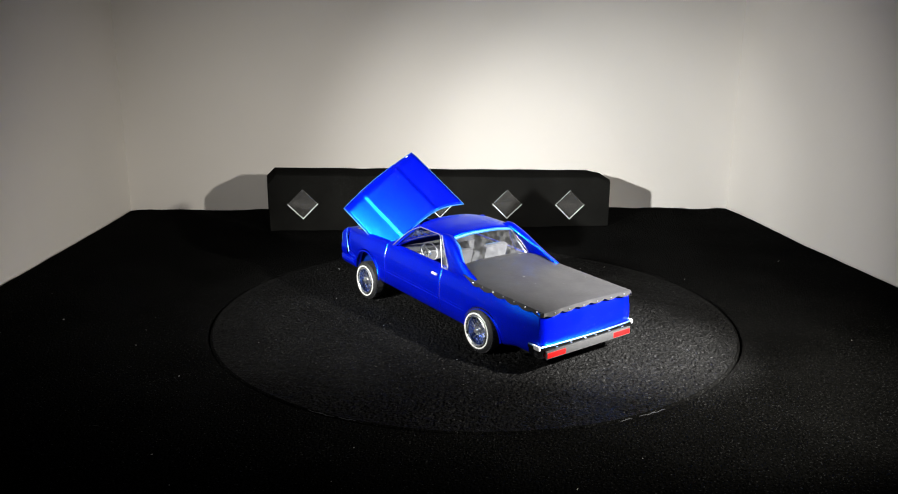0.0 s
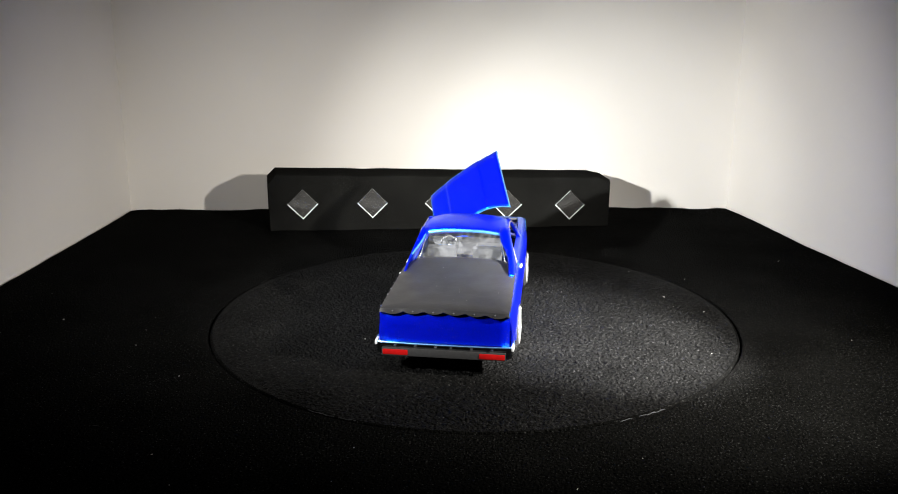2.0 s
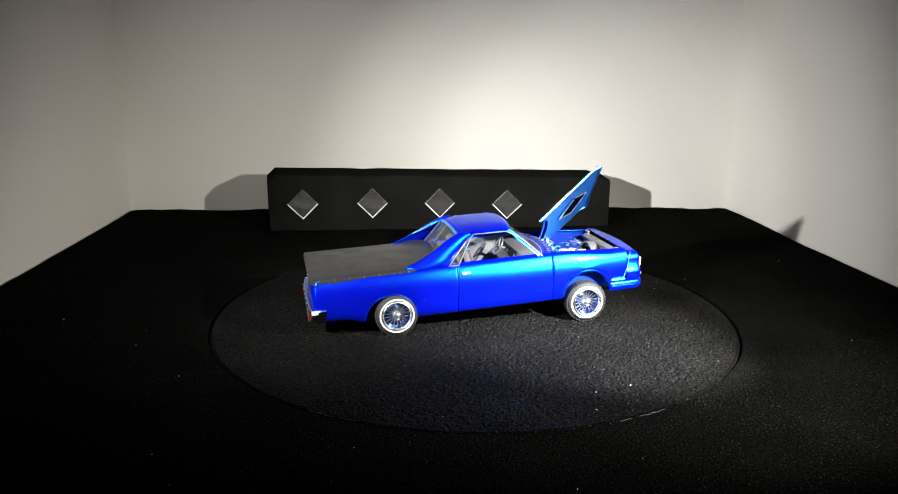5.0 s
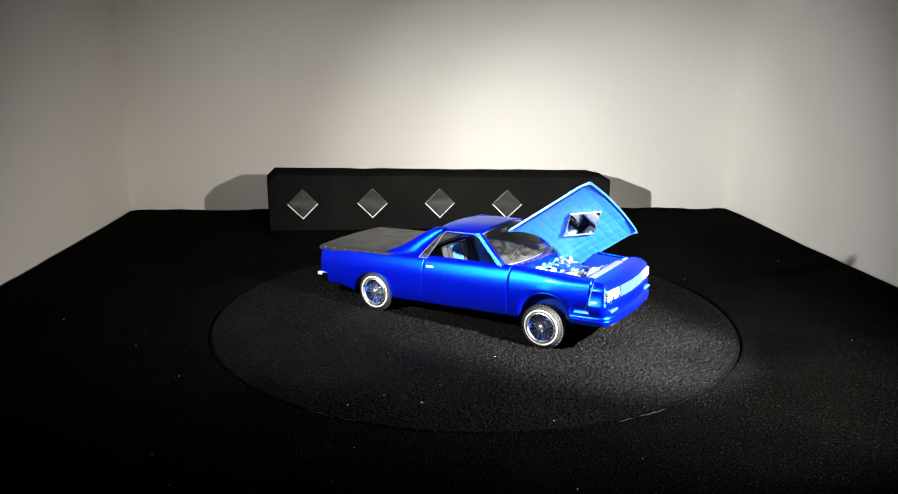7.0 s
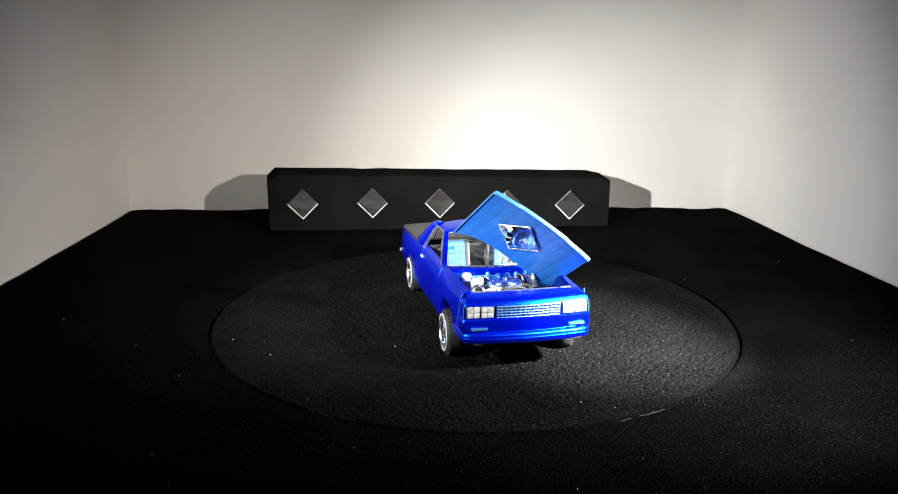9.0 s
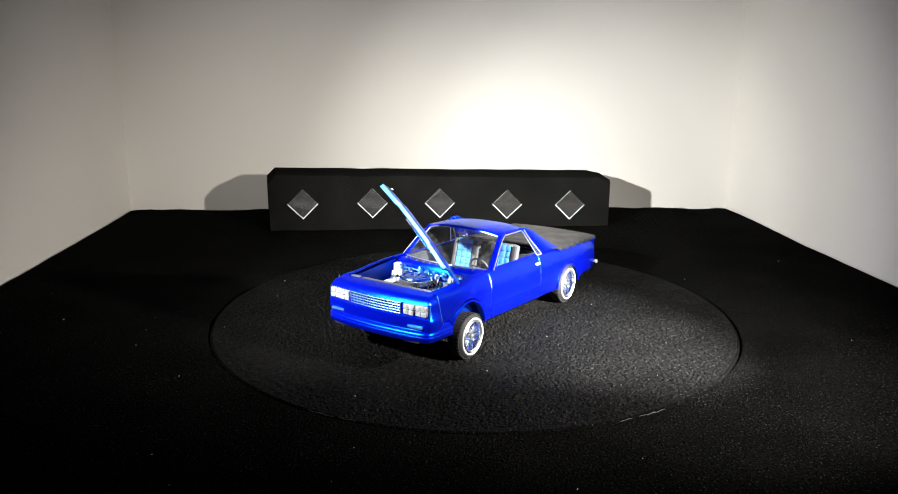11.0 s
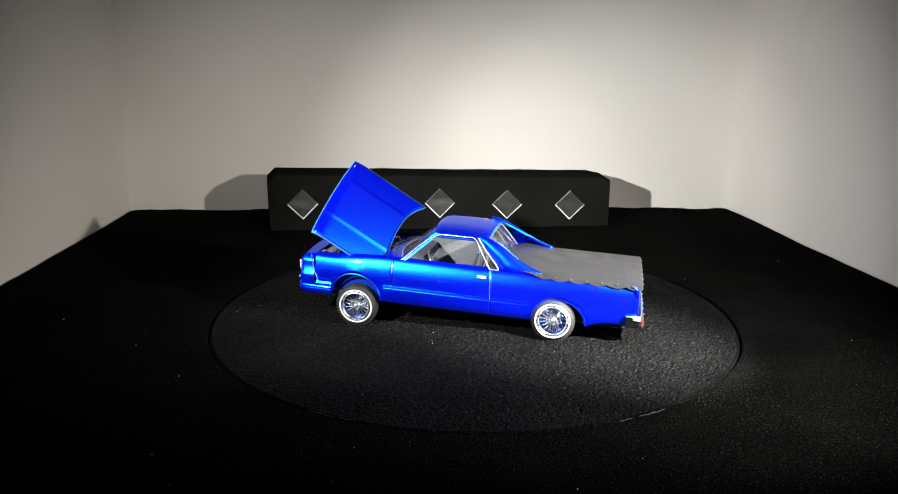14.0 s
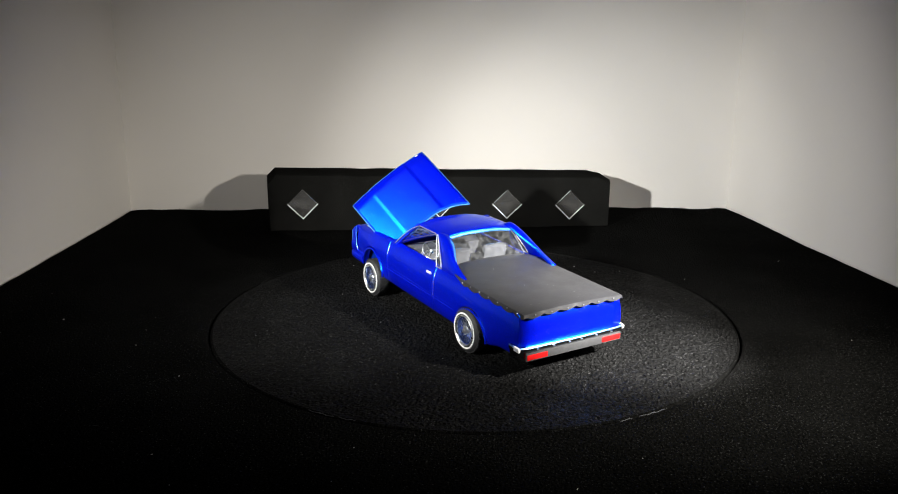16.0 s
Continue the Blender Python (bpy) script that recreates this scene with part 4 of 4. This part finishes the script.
lathe(bm, [(0.0, 0.0), (0.0030, 0.0), (0.0032, 0.0012), (0.0032, 0.0046), (0.0024, 0.0056), (0.0, 0.0056)], pose(0.0668, -0.0130, 0.0290, 0, 90, 0), 18)
alternator = part("alternator", raised(bm), SILVER, car, "bright silver alternator")
bm = bmesh.new()
box(bm, (0.0655, -0.0105, 0.0318), (0.0050, 0.0016, 0.0020), 0.0004)
part("bracket", raised(bm), SILVER, alternator)
bm = bmesh.new()
box(bm, (0.0560, -0.0165, 0.0335), (0.0020, 0.0060, 0.0042), 0.0006)
box(bm, (0.0560, -0.0195, 0.0300), (0.0026, 0.0022, 0.0080), 0.0006)
part("compressor_bracket", raised(bm), SILVER, car, "bright silver bracket")
bm = bmesh.new()
lathe(bm, [(0.0, 0.0), (0.0026, 0.0), (0.0026, 0.0040), (0.0020, 0.0046), (0.0, 0.0046)], pose(0.0500, -0.0215, 0.0325), 16)
part("canister", raised(bm), SILVER, car, "silver canister")
for y in (-0.009, 0.009):
    bm = bmesh.new()
    for k in range(4):
        tube(bm, bend([(0.0530 + 0.0046 * k, y * 1.15, 0.0270), (0.0540 + 0.0040 * k, y * 1.3, 0.0312), (0.0545 + 0.0015 * k, y * 0.7, 0.0318)], 3), 0.0004, 5)
    part("plug_wires", raised(bm), RUBBER, engine)
bm = bmesh.new()
sweep(bm, [(0.0815, -0.0215), (0.0815, 0.0215)], [(-0.0030, 0.0338), (0.0, 0.0346), (0.0030, 0.0340), (0.0030, 0.0325), (-0.0030, 0.0325)])
part("radiator_tank", raised(bm), STEEL, rad, "silver radiator top tank")
for s in (1, -1):
    bm = bmesh.new()
    box(bm, (0.0838, s * 0.0245, 0.0350), (0.0020, 0.0060, 0.0008), 0.0002)
    part("hood_bracket", raised(bm), TRIM, car, "bright bracket on the header panel")


def engine_clutter():
    """Small fittings packed between the engine and the firewall."""
    rnd = random.Random(31)
    for k in range(14):
        x, y, z = rnd.uniform(0.0480, 0.0525), -0.0240 + 0.0034 * k, rnd.uniform(0.0285, 0.0325)
        bm = bmesh.new()
        if k % 3:
            box(bm, (x, y, z), (rnd.uniform(0.0018, 0.0032), rnd.uniform(0.0016, 0.0028), rnd.uniform(0.0020, 0.0042)), 0.0004)
        else:
            lathe(bm, [(0.0, 0.0), (0.0012, 0.0), (0.0013, 0.0022), (0.0007, 0.0027), (0.0007, 0.0036), (0.0, 0.0037)], pose(x, y, z, 0, rnd.uniform(-25, 25), 0), 10)
        part("engine_fitting", raised(bm), (EDGE, BLUE_CHROME, SILVER, EDGE, CHROME)[k % 5], car, ("azure", "blue chrome", "bright silver", "azure", "chrome")[k % 5] + " engine fitting")
    for k in range(5):
        y0, y1 = -0.022 + 0.008 * k, -0.010 + 0.005 * k
        bm = bmesh.new()
        tube(bm, bend([(0.0462, y0, 0.0320), (0.0500, y0 * 0.9, 0.0350), (0.0535, (y0 + y1) / 2, 0.0338), (0.0560, y1, 0.0290)], 5), 0.00045, 6)
        part("engine_hose", raised(bm), (EDGE, STEEL, EDGE, BLUE_CHROME, STEEL)[k], car)


engine_clutter()


# ---- hood, swung up at a slant on its hinge ----
def hood():
    """Its own axes: x from the right edge to the left, y from the front edge to the rear, z out of the painted face."""
    fr = Vector((0.0734, -0.0112, 0.0943))
    u, v, n = Vector((0.18707, 0.79097, -0.58256)), Vector((-0.78121, -0.23975, -0.57639)), Vector((-0.59557, 0.56293, 0.57306))
    m = Matrix((u, v, n)).transposed().to_4x4()
    m.translation = fr
    W = 0.0612

    def rear(x):
        return 0.0448 + 0.0098 * abs(2 * x / W - 1) ** 2.6

    def front(x):
        return -0.0014 * (1 - (2 * x / W - 1) ** 2)

    def crown(x, y):
        c = abs(2 * x / W - 1)
        return 0.0010 * (1 - c ** 3) + (0.0005 if c < 0.46 else 0.0005 * max(0, 1 - (c - 0.46) / 0.06)) - 0.0012 * smoothstep(0.006, 0.0, y)

    bm = bmesh.new()
    xs = sorted({W * i / 36 for i in range(37)} | {W / 2 * (1 + s * c) for s in (1, -1) for c in (0.455, 0.465, 0.52)})
    rows = [[Vector((x, front(x) + (rear(x) - front(x)) * j / 24, crown(x, (rear(x) - front(x)) * j / 24))) for x in xs] for j in range(25)]
    sheet(bm, rows)
    skin = part("hood", bm, PAINT, car, "blue hood propped open at a slant", smooth=25)
    skin.matrix_basis = m
    thicken(skin, 0.0009, -1.0)
    # rolled rim; its pale colour holds whitish highlights as well as chipped paint
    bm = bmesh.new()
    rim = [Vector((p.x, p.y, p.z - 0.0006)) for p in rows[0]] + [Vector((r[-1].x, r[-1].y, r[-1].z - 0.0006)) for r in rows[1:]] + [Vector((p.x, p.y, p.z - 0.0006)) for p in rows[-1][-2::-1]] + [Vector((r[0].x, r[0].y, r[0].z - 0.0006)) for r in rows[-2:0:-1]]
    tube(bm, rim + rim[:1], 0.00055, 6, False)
    part("hood_rim", bm, EDGE, skin, "pale worn hood edge with highlights put into its colour")
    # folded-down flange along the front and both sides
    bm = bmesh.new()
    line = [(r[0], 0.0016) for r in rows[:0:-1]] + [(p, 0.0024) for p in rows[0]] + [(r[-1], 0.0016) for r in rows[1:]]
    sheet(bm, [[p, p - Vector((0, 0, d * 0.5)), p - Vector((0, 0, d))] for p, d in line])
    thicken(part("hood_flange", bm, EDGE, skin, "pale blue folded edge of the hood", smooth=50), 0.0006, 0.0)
    # tufted lining below
    bm = bmesh.new()
    rows = []
    for j in range(113):
        row = []
        for i in range(129):
            x = 0.0010 + (W - 0.0020) * i / 128
            y = front(x) + 0.0012 + (rear(x) - front(x) - 0.0024) * j / 112
            a, b = (x + 0.08 * y) / 0.0060, y / 0.0052
            puff = abs(math.sin(math.pi * a)) ** 0.11 * (0.35 + 0.65 * abs(math.sin(math.pi * b)) ** 0.11)
            row.append(Vector((x, y, -0.0010 - 0.0008 * puff + 0.4 * crown(x, y))))
        rows.append(row)
    sheet(bm, rows)
    lining = part("hood_lining", bm, QUILT, skin, "light blue padded lining stitched in squares", smooth=60)
    # mirror set in the lining
    bm = bmesh.new()
    t = pose(0.0272, 0.0202, -0.0021, 0, 0, 42)
    box(bm, (0, 0, 0), (0.0182, 0.0182, 0.0010), 0.0002, t)
    part("lining_mirror", bm, MIRROR, skin, "square mirror set in the hood lining", smooth=0)
    bm = bmesh.new()
    c = 0.0093
    tube(bm, [t @ Vector(p) for p in ((-c, -c, -0.0004), (c, -c, -0.0004), (c, c, -0.0004), (-c, c, -0.0004), (-c, -c, -0.0004))], 0.0005, 5)
    part("mirror_trim", bm, CHROME, skin, "bright mirror trim", smooth=0)
    bm = bmesh.new()
    tube(bm, [(0.004, 0.0012, 0.0008), (0.0058, 0.001, 0.0011)], 0.00022, 5)
    part("hood_chip", bm, SILVER, skin)


hood()


# ---- bed cover ----
def tonneau():
    """A slightly crowned vinyl cover with rounded front corners and a scalloped hem."""
    x_rear, x_front, half = -0.1088, -0.0300, 0.0330
    outline = []
    for k in range(60):
        x = x_rear + 0.0004 + (-0.050 - x_rear) * k / 59
        outline.append((x, half))
    for k in range(1, 40):
        t = math.pi / 2 * k / 39
        outline.append((-0.050 + (x_front + 0.050) * math.sin(t), half * max(0.0, math.cos(t)) ** 0.42))
    left = outline
    full = left + [(x, -y) for x, y in reversed(left[:-1])]
    back = [(x_rear, -half + 2 * half * k / 48) for k in range(1, 48)]
    ring2 = full + back
    bm = bmesh.new()

    def top(x, y):
        return 0.0386 + 0.0011 * (1 - (y / half) ** 2) + 0.0022 * smoothstep(-0.052, -0.031, x)

    rows = []
    for f in (0.0, 0.2, 0.4, 0.6, 0.8, 0.93, 1.0):
        rows.append([Vector((-0.072 + (x + 0.072) * f, y * f, top(-0.072 + (x + 0.072) * f, y * f) - (0.0004 if f == 1.0 else 0))) for x, y in ring2])
    hem = []
    run = 0.0
    for i, (x, y) in enumerate(ring2):
        px, py = ring2[i - 1]
        run += math.hypot(x - px, y - py)
        wave = abs(math.sin(math.pi * run / 0.0105)) ** 0.7
        drop = (0.0008 + 0.0017 * wave) * smoothstep(-0.045, -0.056, x) + 0.0003
        out = 1.012
        hem.append(Vector((-0.072 + (x + 0.072) * out, y * out, top(x, y) - 0.0004 - drop)))
    rows.append(hem)
    vs = sheet(bm, rows, True)
    bmesh.ops.remove_doubles(bm, verts=vs[0], dist=0.0001)
    ob = part("bed_cover", raised(bm), VINYL, car, "dark grey vinyl bed cover with a scalloped hem", smooth=45)
    for s in (1, -1):
        for k in range(7):
            bm = bmesh.new()
            lathe(bm, [(0.00042, 0.0), (0.00038, 0.00025), (0.0, 0.00034)], pose(-0.1035 + 0.0086 * k, s * 0.0335, 0.0376, -90 * s, 0, 0), 8)
            part("snap", raised(bm), STEEL, ob, "bright snap fastener")
    for k in range(6):
        bm = bmesh.new()
        lathe(bm, [(0.00042, 0.0), (0.00038, 0.00025), (0.0, 0.00034)], pose(-0.1093, -0.0262 + 0.0105 * k, 0.0376, 0, -90, 0), 8)
        part("snap", raised(bm), STEEL, ob, "bright snap fastener")

    rnd = random.Random(12)
    bm = bmesh.new()
    for _ in range(13):
        x, y = rnd.uniform(-0.104, -0.045), rnd.uniform(-0.027, 0.027)
        r = rnd.uniform(0.00006, 0.00014)
        box(bm, (0, 0, 0), (2 * r, 1.5 * r, r), 0, pose(x, y, top(x, y) + 0.0001, 0, 0, rnd.uniform(0, 180)))
    tagged(part("dust_specks", raised(bm), LINT, ob, "pale dust specks", smooth=0), kind="stuff")


tonneau()


# ---- what turns ----
# the motor runs a little unevenly: degrees ahead of a steady turn, every half second
SWAY = (-0.8, -0.3, 0.1, 0.4, 0.3, 0.3, 0.15, 0.0, -0.05, -0.15, -0.25, -0.35, -0.45, -0.55, -0.75, -0.8, -0.6, -0.2, 0.1, 0.2, 0.2, 0.1, -0.1,
        -0.4, -0.8, -0.95, -0.5, 0.15, 0.5, 0.5, 0.35, 0.1, 0.0)


def motions():
    rows_disc, rows_lint, rows_car = [], [], []
    for k in range(33):
        t = 0.5 * k
        a = -360.0 * t / 15.7183 + SWAY[k]
        rows_disc.append((t, pose(0, 0, 0, 0, 0, a)))
        rows_lint.append((t, pose(0, 0, 0, 0, 0, a)))
        c, s = math.cos(radians(a)), math.sin(radians(a))
        x, y = -0.00664, 0.0012
        rows_car.append((t, pose(c * x - s * y, s * x + c * y, 0.0, 0, 0, 129.82 + a)))
    walk(disc, rows_disc)
    walk(disc_lint, rows_lint)
    walk(car, rows_car)


motions()
